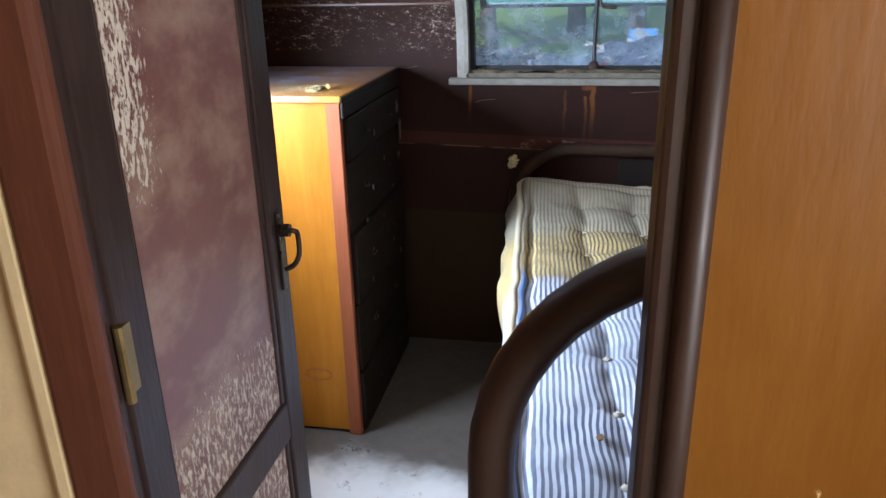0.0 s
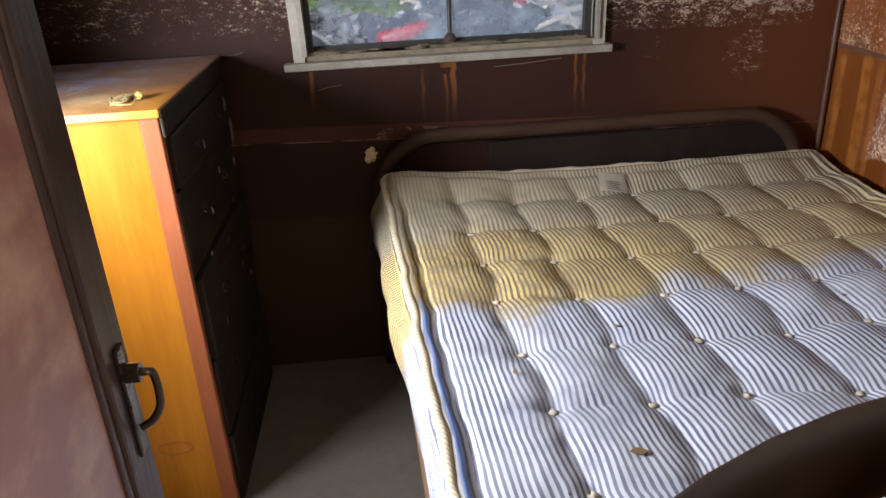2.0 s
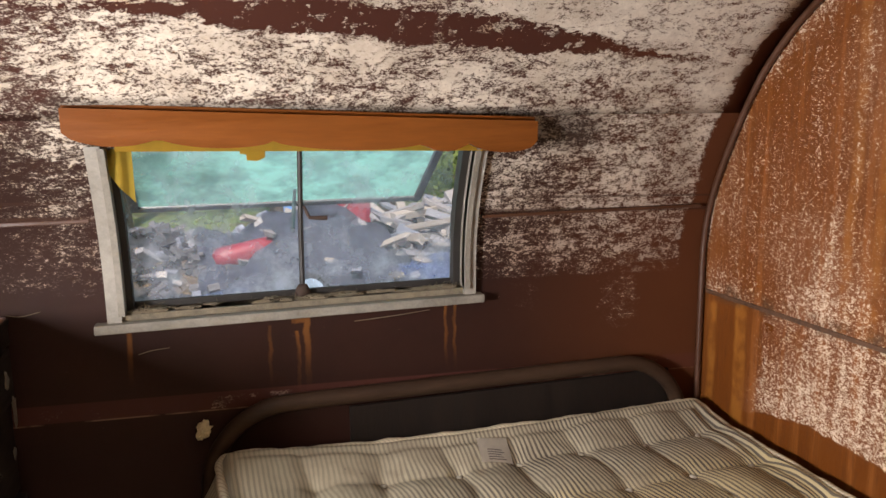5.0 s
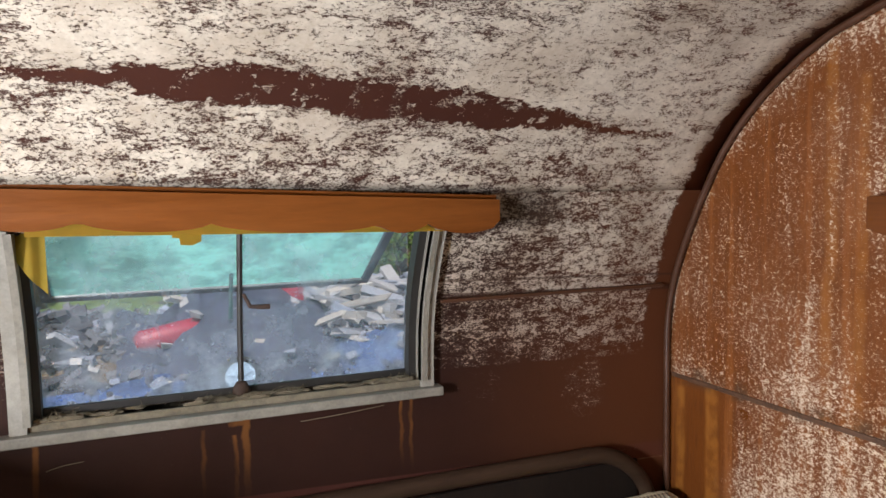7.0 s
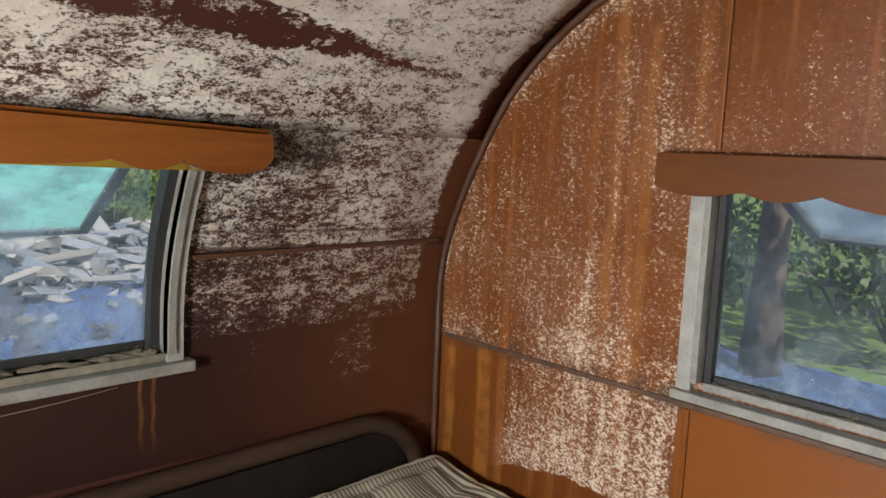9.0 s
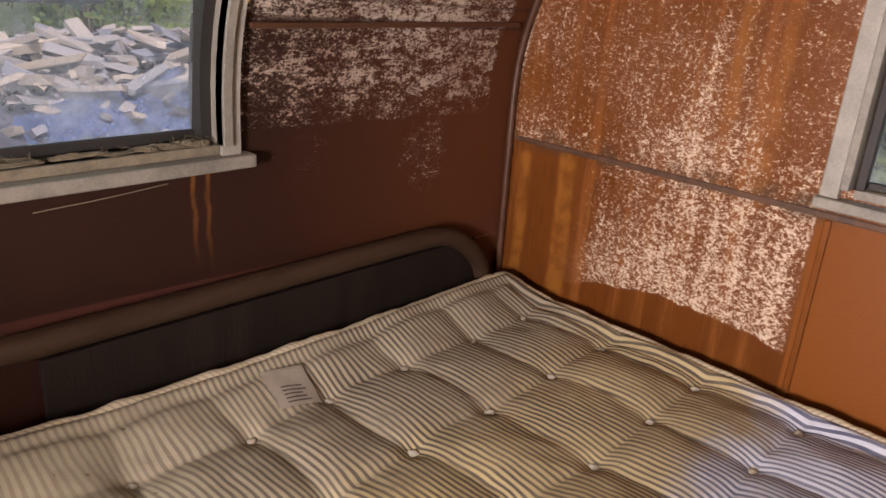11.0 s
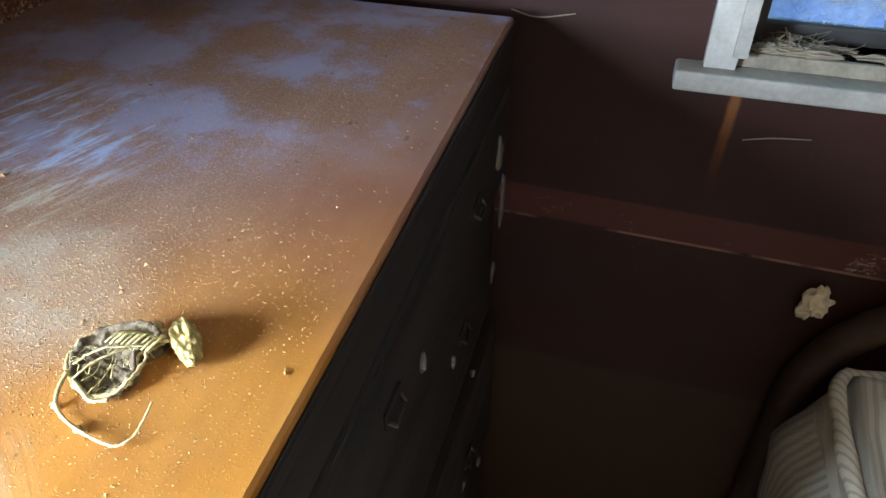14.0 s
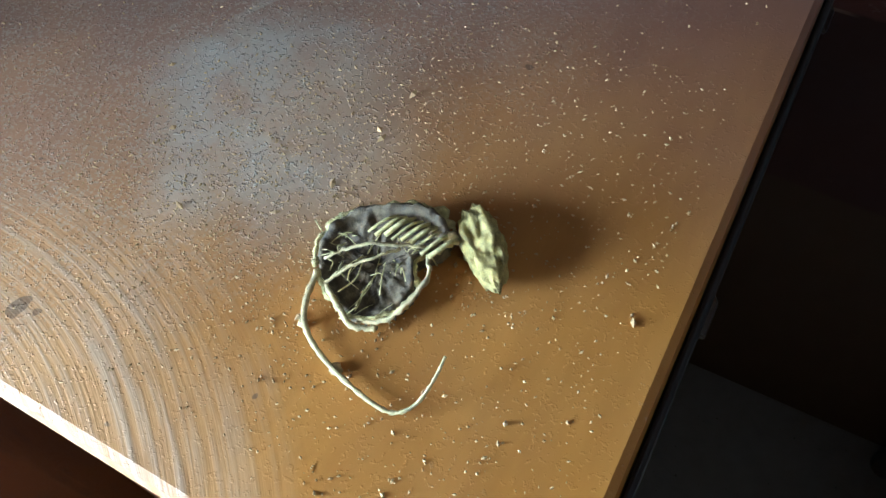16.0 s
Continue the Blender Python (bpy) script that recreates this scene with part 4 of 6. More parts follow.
part("cloth", box(0.08, 0.93, -0.122, -0.119, 1.405, 1.44, 0.001, m=Matrix.Translation((0.5, 0, 1.42)) @ Matrix.Rotation(radians(1.2), 4, "Y") @ Matrix.Translation((-0.5, 0, -1.42))), M["curtain"], cur3)

# east window
w2 = thing("window_2", (XR, -1.19, 1.0), "grey-white framed side window with dusty glass", "window", kind="structure")
for y0, y1 in ((-0.737, -0.706), (-1.653, -1.622)):
    j = part("window_frame", box(XR - 0.018, XR - 0.001, y0, y1, 1.0, 1.425, 0.003), M["trim"], w2)
    yy0 = (y0, y0 + 0.016) if y0 > -1 else (y1 - 0.016, y1)
    part("stop_bead", box(XR - 0.024, XR + 0.012, yy0[0] - 0.015, yy0[1] - 0.017, 1.02, 1.42, 0.002), M["sill"], j)
part("window_sill", box(XR - 0.034, XR - 0.001, -1.70, -0.703, 0.984, 1.003, 0.003), M["sill"], w2, "chipped grey-white sill strip")
part("inner_ledge", box(XR - 0.001, XR + 0.030, -1.62, -0.755, 1.005, 1.021, 0.002), M["sill"], w2)
part("rubber_strip", box(XR + 0.004, XR + 0.030, -0.768, -0.755, 1.022, 1.42), M["rubber"], w2)
part("bottom_bar", box(XR + 0.012, XR + 0.030, -1.62, -0.770, 1.022, 1.035, 0.002), M["rubber"], w2)
bm = bmesh.new()
bm.faces.new([bm.verts.new(c) for c in ((XR + 0.022, -1.62, 1.034), (XR + 0.022, -0.768, 1.034), (XR + 0.022, -0.768, 1.42), (XR + 0.022, -1.62, 1.42))])
p = part("pane", bm, M["sideglass"], w2, "dusty glass")
p.visible_shadow = False
sash2 = Matrix.Translation((XR + 0.05, -1.19, 1.475)) @ Matrix.Rotation(radians(-66), 4, "Y")
bm = box(-0.010, 0.010, -0.43, 0.43, -0.47, -0.445, 0.003, m=sash2)
box(-0.010, 0.010, -0.43, -0.405, -0.445, 0, 0.003, bm, sash2)
box(-0.010, 0.010, 0.405, 0.43, -0.445, 0, 0.003, bm, sash2)
s = part("sash_frame", bm, M["alu"], w2, "dull metal sash propped open")
p = part("sash_pane", box(-0.002, 0.002, -0.405, 0.405, -0.445, -0.01, m=sash2), M["sideglass"], s, "dusty glass")
p.visible_shadow = False
pel2 = thing("pelmet_board", (XR, -1.2, 1.39), "orange-brown wooden pelmet with scalloped lower edge above the side window", "pelmet", "pelmets")
low = []
for i in range(N_ + 1):
    s = i / N_
    y = -1.735 + 1.09 * s
    ph = [(0.0, 0.16), (0.16, 0.40), (0.40, 0.72), (0.72, 0.84), (0.84, 1.0)]
    a, b = next(q for q in ph if q[0] <= s <= q[1])
    k = (s - a) / (b - a)
    low.append((y, 1.385 + (0.016 if b - a < 0.2 else 0.03) * (1 - math.sin(math.pi * k) ** 0.7) - (0.012 if 0.16 < s < 0.72 else 0.0)))
part("board", plate([(-0.645, 1.463), (-1.735, 1.463)] + low, 0.016, "x", XR - 0.05), M["pelmetdark"], pel2)
part("top_ledge", box(XR - 0.048, XR - 0.001, -1.735, -0.647, 1.455, 1.465, 0.002), M["pelmetdark"], pel2)

# west window beside the chest, with its yellow curtain pushed to one end
w3 = thing("window_3", (XL, -1.03, 0.99), "side window with a yellow curtain pushed aside", "window", kind="structure")
part("window_sill", box(XL + 0.001, XL + 0.03, -1.36, -0.71, 0.984, 0.999, 0.003), M["sill"], w3)
bm = bmesh.new()
cols = []
for i in range(25):
    s = i / 24
    cols.append([bm.verts.new((XL + 0.012 + 0.006 * math.sin(20 * s), -0.90 + 0.16 * s, z)) for z in (1.44, 1.22, 1.002)])
for a, b in zip(cols[:-1], cols[1:]):
    for k in range(2):
        bm.faces.new((a[k], b[k], b[k + 1], a[k + 1]))
part("curtain", bm, M["curtain"], w3, "yellow curtain", True)

# ---- partition, door and passage ----
YP = -1.985
setting("jamb_left", box(-0.038, 0.004, YP - 0.035, YP + 0.012, 0.0, 1.91, 0.006), M["frame"], "dark brown door jamb")
setting("casing_left", box(-0.032, 0.030, YP - 0.058, YP - 0.036, 0.0, 1.91, 0.008), M["jamb"], "maroon painted door casing")
setting("partition_left", box(XL, -0.039, YP - 0.03, YP + 0.012, 0.0, 1.918), M["cream"], "cream painted partition beside the door")
setting("trim_cream", box(-0.056, -0.033, YP - 0.052, YP - 0.031, 0.0, 1.91, 0.006), M["cream"], "cream edging strip")
setting("jamb_right", box(0.505, 0.528, YP - 0.045, YP + 0.014, 0.0, 1.91, 0.006), M["darkwood"], "dark stained door post")
bm = tube([(0.534, YP - 0.045, 0.0), (0.534, YP - 0.045, 1.91)], 0.012, 12)
setting("trim_post", bm, M["darkwood"], "rounded dark bead on the door post", True)
setting("partition_right", box(0.529, XR, YP - 0.045, YP + 0.012, 0.0, 1.918), M["partition"], "orange-brown varnished plywood partition")
setting("lintel", box(0.005, 0.504, YP - 0.03, YP + 0.012, 1.88, 1.918), M["frame"], "dark door head")

DM = Matrix.Translation((-0.022, YP + 0.0, 0)) @ Matrix.Rotation(radians(90.0), 4, "Z")
DW, DT = 0.432, 0.030
door = thing("door_1", (-0.022, YP, 0.02), "narrow dark-framed door standing open, purple-brown panels with flaking paint", "door", kind="structure")


def leaf(name, a, b, z0, z1, t0, t1, mat_, par=None, bev=0.004):
    return part(name, box(a, b, t0, t1, z0, z1, bev, m=DM), mat_, par or door)


leaf("stile", 0.002, 0.058, 0.02, 1.86, -DT, 0, M["frame"])
leaf("stile", DW - 0.058, DW, 0.02, 1.86, -DT, 0, M["frame"])
for z0, z1 in ((0.02, 0.14), (0.655, 0.722), (1.78, 1.86)):
    leaf("rail", 0.0585, DW - 0.0585, z0, z1, -DT, 0, M["frame"])
for z0, z1 in ((0.135, 0.66), (0.717, 1.785)):
    leaf("panel", 0.052, DW - 0.052, z0, z1, -DT + 0.008, -0.010, M["doorpaint"], bev=0.0)
    for a, b in ((0.0585, 0.066), (DW - 0.070, DW - 0.0585)):
        leaf("moulding", a, b, z0 + 0.005, z1 - 0.005, -DT + 0.004, -0.004, M["frame"], bev=0.003)
h = part("handle", box(DW - 0.036, DW - 0.016, -DT - 0.004, -DT, 0.905, 1.03, 0.003, m=DM), M["iron"], door, "dark bronze lever handle")
pts = spline([DM @ Vector(q) for q in ((DW - 0.026, -DT, 1.0), (DW - 0.026, -DT - 0.022, 1.0), (DW - 0.020, -DT - 0.027, 0.992), (DW - 0.022, -DT - 0.028, 0.962), (DW - 0.026, -DT - 0.020, 0.945), (DW - 0.030, -DT - 0.007, 0.938))], 5)
part("lever", tube(pts, 0.0042, 8), M["iron"], h, smooth=True)
part("boss", tube([DM @ Vector((DW - 0.026, -DT, 1.0)), DM @ Vector((DW - 0.026, -DT - 0.018, 1.0))], 0.010, 10), M["iron"], h)
hg = part("hinge", tube([DM @ Vector((0.0, -DT - 0.004, 0.955)), DM @ Vector((0.0, -DT - 0.004, 1.04))], 0.0055, 10), M["brass"], door, "tarnished brass hinge")
part("hinge_leaf", box(0.0, 0.022, -DT - 0.002, -DT, 0.96, 1.035, m=DM), M["brass"], hg)

# ---- bed ----
MAT_BACK, MAT_FOOT = -0.060, -1.84


def mat_left(y):
    return 0.238 - 0.062 * (y - MAT_BACK)


MAT_R = 1.604
bed = thing("bedstead", (0.95, -0.95, 0.0), "dark wooden bedstead with rounded hoop ends against the wall", "bed")


def hoop(y, x0, x1, top, rad, thick, base=0.0):
    pts = [(x0, y, base), (x0, y, top - rad)]
    for k in range(1, 10):
        a = math.pi / 2 * k / 10
        pts.append((x0 + rad * (1 - math.cos(a)), y, top - rad + rad * math.sin(a)))
    pts += [(x0 + rad, y, top), (x1 - rad, y, top)]
    for k in range(1, 10):
        a = math.pi / 2 * k / 10
        pts.append((x1 - rad + rad * math.sin(a), y, top - rad + rad * math.cos(a)))
    return pts + [(x1, y, top - rad), (x1, y, base)]


part("headboard_hoop", tube(hoop(-0.034, 0.222, 1.560, 0.778, 0.20, 0.02), 0.022, 12, up=(0, 1, 0)), M["hoop"], bed, "dusty dark bent-wood head hoop", True)
part("headboard_panel", box(0.575, 1.52, -0.030, -0.018, 0.30, 0.745, 0.003), M["charred"], bed, "blackened head panel")
part("footboard_hoop", tube(hoop(-1.885, 0.366, 1.60, 1.106, 0.25, 0.02), 0.026, 14, up=(0, 1, 0)), M["darkwood"], bed, "dark polished bent-wood foot hoop", True)
bm = box(-0.012, 0.012, -1.85, 0.0, 0.20, 0.36, 0.004, m=Matrix.Translation((0.262, -0.04, 0)) @ Matrix.Rotation(math.atan(0.050), 4, "Z"))
part("side_rail", bm, M["rail"], bed, "pale worn side rail")
part("side_rail", box(1.60, 1.622, -1.88, -0.06, 0.20, 0.36, 0.004), M["rail"], bed)
part("slat_base", box(0.45, 1.60, -1.87, -0.06, 0.30, 0.36, 0.004), M["rail"], bed)

mattress = thing("mattress", (0.95, -0.95, 0.36), "old striped ticking mattress, tufted and stained, yellow and blue light painted in", "mattress")
TUFT_Y = [-0.21 - 0.197 * k for k in range(8)]
NU, NV = 190, 250
bm = bmesh.new()
uvl = bm.loops.layers.uv.new("UVMap")
TOPZ = 0.632


def quilt(x, y):
    """Where a point lies on the tuft grid: across and along, counted in tufts, a little out of true."""
    p = Vector((x * 4.3, y * 4.3, 0.7))
    c = (x - 0.45 + 0.065 * (y + 0.21)) / 0.176 + 0.11 * noise.noise(p)
    r = (-0.21 - y) / 0.197 + 0.11 * noise.noise(p + Vector((9, 4, 2)))
    return c, r


def tuft_at(c, r):
    """The place of a tuft, found by walking towards its count on the grid."""
    x, y = 0.45 + 0.176 * c + 0.065 * 0.197 * r, -0.21 - 0.197 * r
    for _ in range(5):
        a, b = quilt(x, y)
        x, y = x + 0.176 * (c - a), y - 0.197 * (r - b)
    return x, y


def mat_height(x, y):
    """Height of the quilted top: soft pillows between the tufts, bowed creases from tuft to tuft."""
    c, r = quilt(x, y)
    fc, fr = c - math.floor(c), r - math.floor(r)
    bow = 0.05 * math.sin(math.pi * fr) * (1 if (math.floor(r) + round(c)) % 2 else -1)
    fc = (c + bow) - math.floor(c + bow)
    inside = max(0.0, min(1.0, (c + 0.55) / 0.5)) * max(0.0, min(1.0, (6.6 - c) / 0.5)) * max(0.0, min(1.0, (r + 0.7) / 0.5))
    d = math.hypot((c - round(c)) * 0.176, (r - round(r)) * 0.197)
    deep = 0.75 + 0.5 * noise.noise(Vector((math.floor(c) * 3.1, math.floor(r) * 2.7, 5)))
    h = inside * (0.020 * deep * (math.sin(math.pi * fc) ** 0.66) * (math.sin(math.pi * fr) ** 0.60) - 0.013)
    if -0.4 < c < 6.4 and r > -0.4:
        h -= 0.010 * math.exp(-(d / 0.020) ** 2)
    p = Vector((x * 7, y * 6, 0))
    h += 0.005 * noise.noise(p) + 0.0022 * noise.noise(p * 4)
    h += 0.024 * math.exp(-((y + 0.05) / 0.10) ** 2) - 0.012 * math.exp(-((x - 0.93) / 0.4) ** 2)
    return h + 0.018 * math.exp(-((y + 0.05) / 0.16) ** 2 - ((x - 0.26) / 0.26) ** 2)


def cloth_u(x, y):
    """Across the ticking's stripes; the cloth is gathered towards the tufts."""
    c, r = quilt(x, y)
    dx, dy = (c - round(c)) * 0.176, (r - round(r)) * 0.197
    pull = 0.38 * math.exp(-(math.hypot(dx, dy) / 0.045) ** 2) if -0.4 < c < 6.4 and r > -0.4 else 0.0
    return x - mat_left(y) + pull * dx


grid = []
for i in range(NU + 1):
    s = i / NU
    col = []
    for j in range(NV + 1):
        t = j / NV
        y = MAT_BACK + (MAT_FOOT - MAT_BACK) * t
        xl, xr = mat_left(y), MAT_R
        for bdist in (MAT_BACK - y, y - MAT_FOOT):
            if bdist < 0.06:
                cut = 0.06 * (1 - math.sqrt(max(0.0, 1 - ((0.06 - bdist) / 0.06) ** 2)))
                xl, xr = xl + cut, xr - 0.6 * cut
        x = xl + (xr - xl) * s
        e = min(s * 1.35, (1 - s) * 1.35, t * 1.83, (1 - t) * 1.83)
        roll = 1 - min(1, e / 0.035)
        z = TOPZ + mat_height(x, y) * min(1, e / 0.06) - 0.034 * roll ** 2.2
        z += 0.006 * math.exp(-((e - 0.030) / 0.007) ** 2) - 0.007 * math.exp(-((e - 0.052) / 0.010) ** 2)
        z += 0.020 * math.exp(-((y + 0.05) / 0.09) ** 2) + 0.020 * math.exp(-((y + 0.05) / 0.20) ** 2 - ((x - 0.25) / 0.25) ** 2)
        x -= 0.014 * math.exp(-((y + 0.05) / 0.10) ** 2) * (1 - s) ** 8
        wob = 0.006 * noise.noise(Vector((3.1, y * 11, 0.4)))
        col.append((bm.verts.new((x + (wob if s < 0.05 else 0), y, z)), (cloth_u(x, y), y)))
    grid.append(col)
for a, b in zip(grid[:-1], grid[1:]):
    for j in range(NV):
        quad = (a[j], b[j], b[j + 1], a[j + 1])
        f = bm.faces.new([q[0] for q in quad])
        for lp, q in zip(f.loops, quad):
            lp[uvl].uv = q[1]
RIM_CO = [grid[2][j][0].co.copy() for j in range(NV - 1, 2, -1)] + [grid[i][2][0].co.copy() for i in range(2, NU - 1)] + [grid[NU - 2][j][0].co.copy() for j in range(2, NV - 1)]
RIM_CO = [c + Vector((0.003 * noise.noise(c * 21), 0.004 * noise.noise(c * 17), 0.005 + 0.005 * noise.noise(c * 13) + 0.002 * noise.noise(c * 60))) for c in RIM_CO]
# sides
rim = [grid[i][0] for i in range(NU + 1)] + [grid[NU][j] for j in range(1, NV + 1)] + [grid[i][NV] for i in range(NU - 1, -1, -1)] + [grid[0][j] for j in range(NV - 1, 0, -1)]
prev, per = None, 0.0
levels = (0.586, 0.56, 0.52, 0.47, 0.42, 0.385, 0.36)
bulge = (0.024, 0.033, 0.032, 0.024, 0.014, 0.006, -0.004)
rings = []
for k, (v, uvv) in enumerate(rim):
    if prev is not None:
        per += (v.co - prev).length
    prev = v.co.copy()
    tan = rim[(k + 4) % len(rim)][0].co - rim[k - 4][0].co
    d = Vector((-tan.y, tan.x, 0)).normalized()
    ease = min(1.0, max(0.0, (v.co.y + 1.0) / 0.25))
    d = d * (0.2 + 0.8 * max(0.0, -d.x) * ease ** 2 * (3 - 2 * ease))
    pts = [(v, (per, 0.0))]
    for z, b_ in zip(levels, bulge):
        w = 1 + 0.35 * noise.noise(Vector((per * 9, z * 14, 2)))
        pts.append((bm.verts.new((v.co.x + d.x * b_ * w, v.co.y + d.y * b_ * w, z)), (per, 0.6 - z)))
    rings.append(pts)
for a, b in zip(rings, rings[1:] + rings[:1]):
    for k in range(len(levels)):
        quad = (a[k], b[k], b[k + 1], a[k + 1])
        f = bm.faces.new([q[0] for q in quad])
        for lp, q in zip(f.loops, quad):
            lp[uvl].uv = q[1]
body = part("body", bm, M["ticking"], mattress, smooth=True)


def piping_mat():
    n = Nodes("striped_cream_piping", 0.9)
    x, y, z = n.xyz()
    ph = n.math("FRACT", n.math("MULTIPLY", n.math("ADD", x, y), 1 / 0.0118))
    line = n.step(n.math("ABSOLUTE", n.math("SUBTRACT", ph, 0.5)), 0.10, 0.22, 0.55, 0.0)
    c = n.mix(line, n.mix(n.noise(12, 4), (0.40, 0.34, 0.23), (0.60, 0.52, 0.36)), (0.20, 0.17, 0.13))
    return n.done(c, (0.9,) * 3, n.noise(120, 3), 0.001)


M["piping"] = piping_mat()
part("piping", tube(RIM_CO, [0.0105 + 0.0025 * noise.noise(q * 25) for q in RIM_CO], 10), M["piping"], mattress, "rolled striped edge piping", True)
for r_ in range(len(TUFT_Y)):
    for c in range(7):
        x, y = tuft_at(c, r_)
        z = TOPZ + mat_height(x, y)
        part("tuft", lump((x, y, z + 0.003), (0.0095, 0.0085, 0.0042), 0.6, 2.5, 2, seed=c * 3.3 + r_), M["tuft"], mattress, smooth=True)


def draped(x0, x1, y0, y1, lift, turn=-8.0, n=10):
    """A thin patch of cloth that follows the mattress top."""
    b = bmesh.new()
    m = Matrix.Translation((0.925, -0.158, 0)) @ Matrix.Rotation(radians(turn), 4, "Z")
    g = []
    for i in range(n + 1):
        g.append([])
        for j in range(n + 1):
            q = m @ Vector((x0 + (x1 - x0) * i / n, y0 + (y1 - y0) * j / n, 0))
            g[-1].append(b.verts.new((q.x, q.y, TOPZ + mat_height(q.x, q.y) + 0.020 * math.exp(-((q.y + 0.05) / 0.09) ** 2) + lift)))
    for i in range(n):
        for j in range(n):
            b.faces.new((g[i][j], g[i + 1][j], g[i + 1][j + 1], g[i][j + 1]))
    bmesh.ops.solidify(b, geom=b.faces[:], thickness=0.0008)
    return b


lab = part("label", draped(-0.040, 0.040, -0.040, 0.040, 0.003), M["paper"], mattress, "faded cream sewn label with small print", True)
for k in range(5):
    w = 0.024 - 0.005 * (k % 3)
    part("print_line", draped(-0.020, w, -0.034 + 0.008 * k, -0.031 + 0.008 * k, 0.0042, n=4), M["ink"], lab)

# small leaves on the mattress
leafmat = plain("dry_brown_leaf", (0.20, 0.12, 0.06), 0.9)
for k, (x, y, sc) in enumerate(((0.62, -1.33, 0.014), (0.50, -1.5, 0.012), (0.70, -0.95, 0.007), (0.98, -0.72, 0.006), (0.55, -0.50, 0.008), (1.2, -0.9, 0.006), (0.47, -1.1, 0.008), (0.58, -0.46, 0.007))):
    z = TOPZ + mat_height(x, y) + 0.004
    lf = part("dry_leaf", plate([(-sc, 0), (-sc * 0.4, sc * 0.5), (sc * 0.5, sc * 0.45), (sc, 0), (sc * 0.4, -sc * 0.5), (-sc * 0.5, -sc * 0.4)], 0.002, "z", 0.0), leafmat)
    lf.location, lf.rotation_euler = (x, y, z), (0.12, 0.1, k * 1.3)
    tagged(lf, "small dry brown leaf lying on the mattress", "leaf", "dry leaves")

# wad of crumbling foam on the end wall
bm = lump((0.214, -0.012, 0.725), (0.017, 0.013, 0.020), 0.5, 3.0, 3, 4.2)
lump((0.205, -0.012, 0.708), (0.009, 0.010, 0.009), 0.5, 3.0, 2, 1.2, bm)
lump((0.222, -0.010, 0.742), (0.006, 0.007, 0.008), 0.5, 3.0, 2, 2.2, bm)
tagged(part("foam_wad", bm, M["foam"]), "crumbling cream foam wad stuck on the maroon wall", "foam")

# ---- chest of drawers ----
CX0, CX1, CY0, CY1, CH = -0.675, -0.184, -0.674, -0.045, 1.055
chest = thing("chest_of_drawers", (-0.43, -0.38, 0.0), "tall orange-varnished chest of drawers with blackened drawer fronts", "chest of drawers")
part("side_panel", box(CX0, CX1 - 0.045, CY0 + 0.006, CY0 + 0.016, 0.012, CH - 0.019, 0.001), M["ply"], chest, "orange varnished plywood side with a dark ring")
part("stile", box(CX1 - 0.044, CX1 - 0.004, CY0, CY0 + 0.022, 0.0, CH - 0.019, 0.003), M["stile"], chest, "worn red-brown corner stile")
part("carcass", box(CX0, CX1 - 0.016, CY0 + 0.017, CY1, 0.012, CH - 0.019), M["black"], chest)
part("edge_strip", box(CX1 + 0.0045, CX1 + 0.008, CY0 - 0.010, CY1 + 0.006, CH - 0.018, CH - 0.0025, 0.002), M["black"], chest, "black painted edge of the top")
part("top", box(CX0 - 0.005, CX1 + 0.004, CY0 - 0.012, CY1 + 0.008, CH - 0.018, CH, 0.004), M["top"], chest, "dusty varnished top with scuffed arcs, warm light and blue sheen painted in")
part("front_lip", box(CX1 - 0.002, CX1 + 0.006, CY0 + 0.0, CY1 + 0.004, CH - 0.062, CH - 0.019, 0.003), M["black"], chest, "black top rail")
zt = CH - 0.066
for k, hgt in enumerate((0.118, 0.205, 0.215, 0.215, 0.20)):
    z1, z0 = zt, zt - hgt
    zt = z0 - 0.008
    tilt = (0.006, -0.004, 0.008, 0.0, 0.004)[k]
    d = part("drawer", box(CX1 - 0.014, CX1 + 0.002 + tilt, CY0 + 0.03, CY1 - 0.01, z0, z1, 0.004), M["black"], chest, "blackened drawer front")
    for yk in (CY0 + 0.20, CY1 - 0.17):
        px = CX1 + 0.002 + tilt
        pl = part("handle", box(px, px + 0.003, yk - 0.017, yk + 0.017, (z0 + z1) / 2 - 0.007, (z0 + z1) / 2 + 0.009, 0.001), M["black"], d, "dark cup handle with pale wear")
        part("bail", tube([(px + 0.002, yk - 0.014, (z0 + z1) / 2), (px + 0.007, yk - 0.011, (z0 + z1) / 2 - 0.006), (px + 0.007, yk + 0.011, (z0 + z1) / 2 - 0.006), (px + 0.002, yk + 0.014, (z0 + z1) / 2)], 0.0022, 6), M["iron"], pl)
ring = tube([(-0.315 + 0.042 * math.cos(a), CY0 + 0.0055, 0.205 + 0.018 * math.sin(a)) for a in [math.pi * 2 * q / 28 for q in range(29)]], 0.0016, 6, cap=False)
part("ring_mark", ring, M["stile"], chest, "dark oval ring mark")
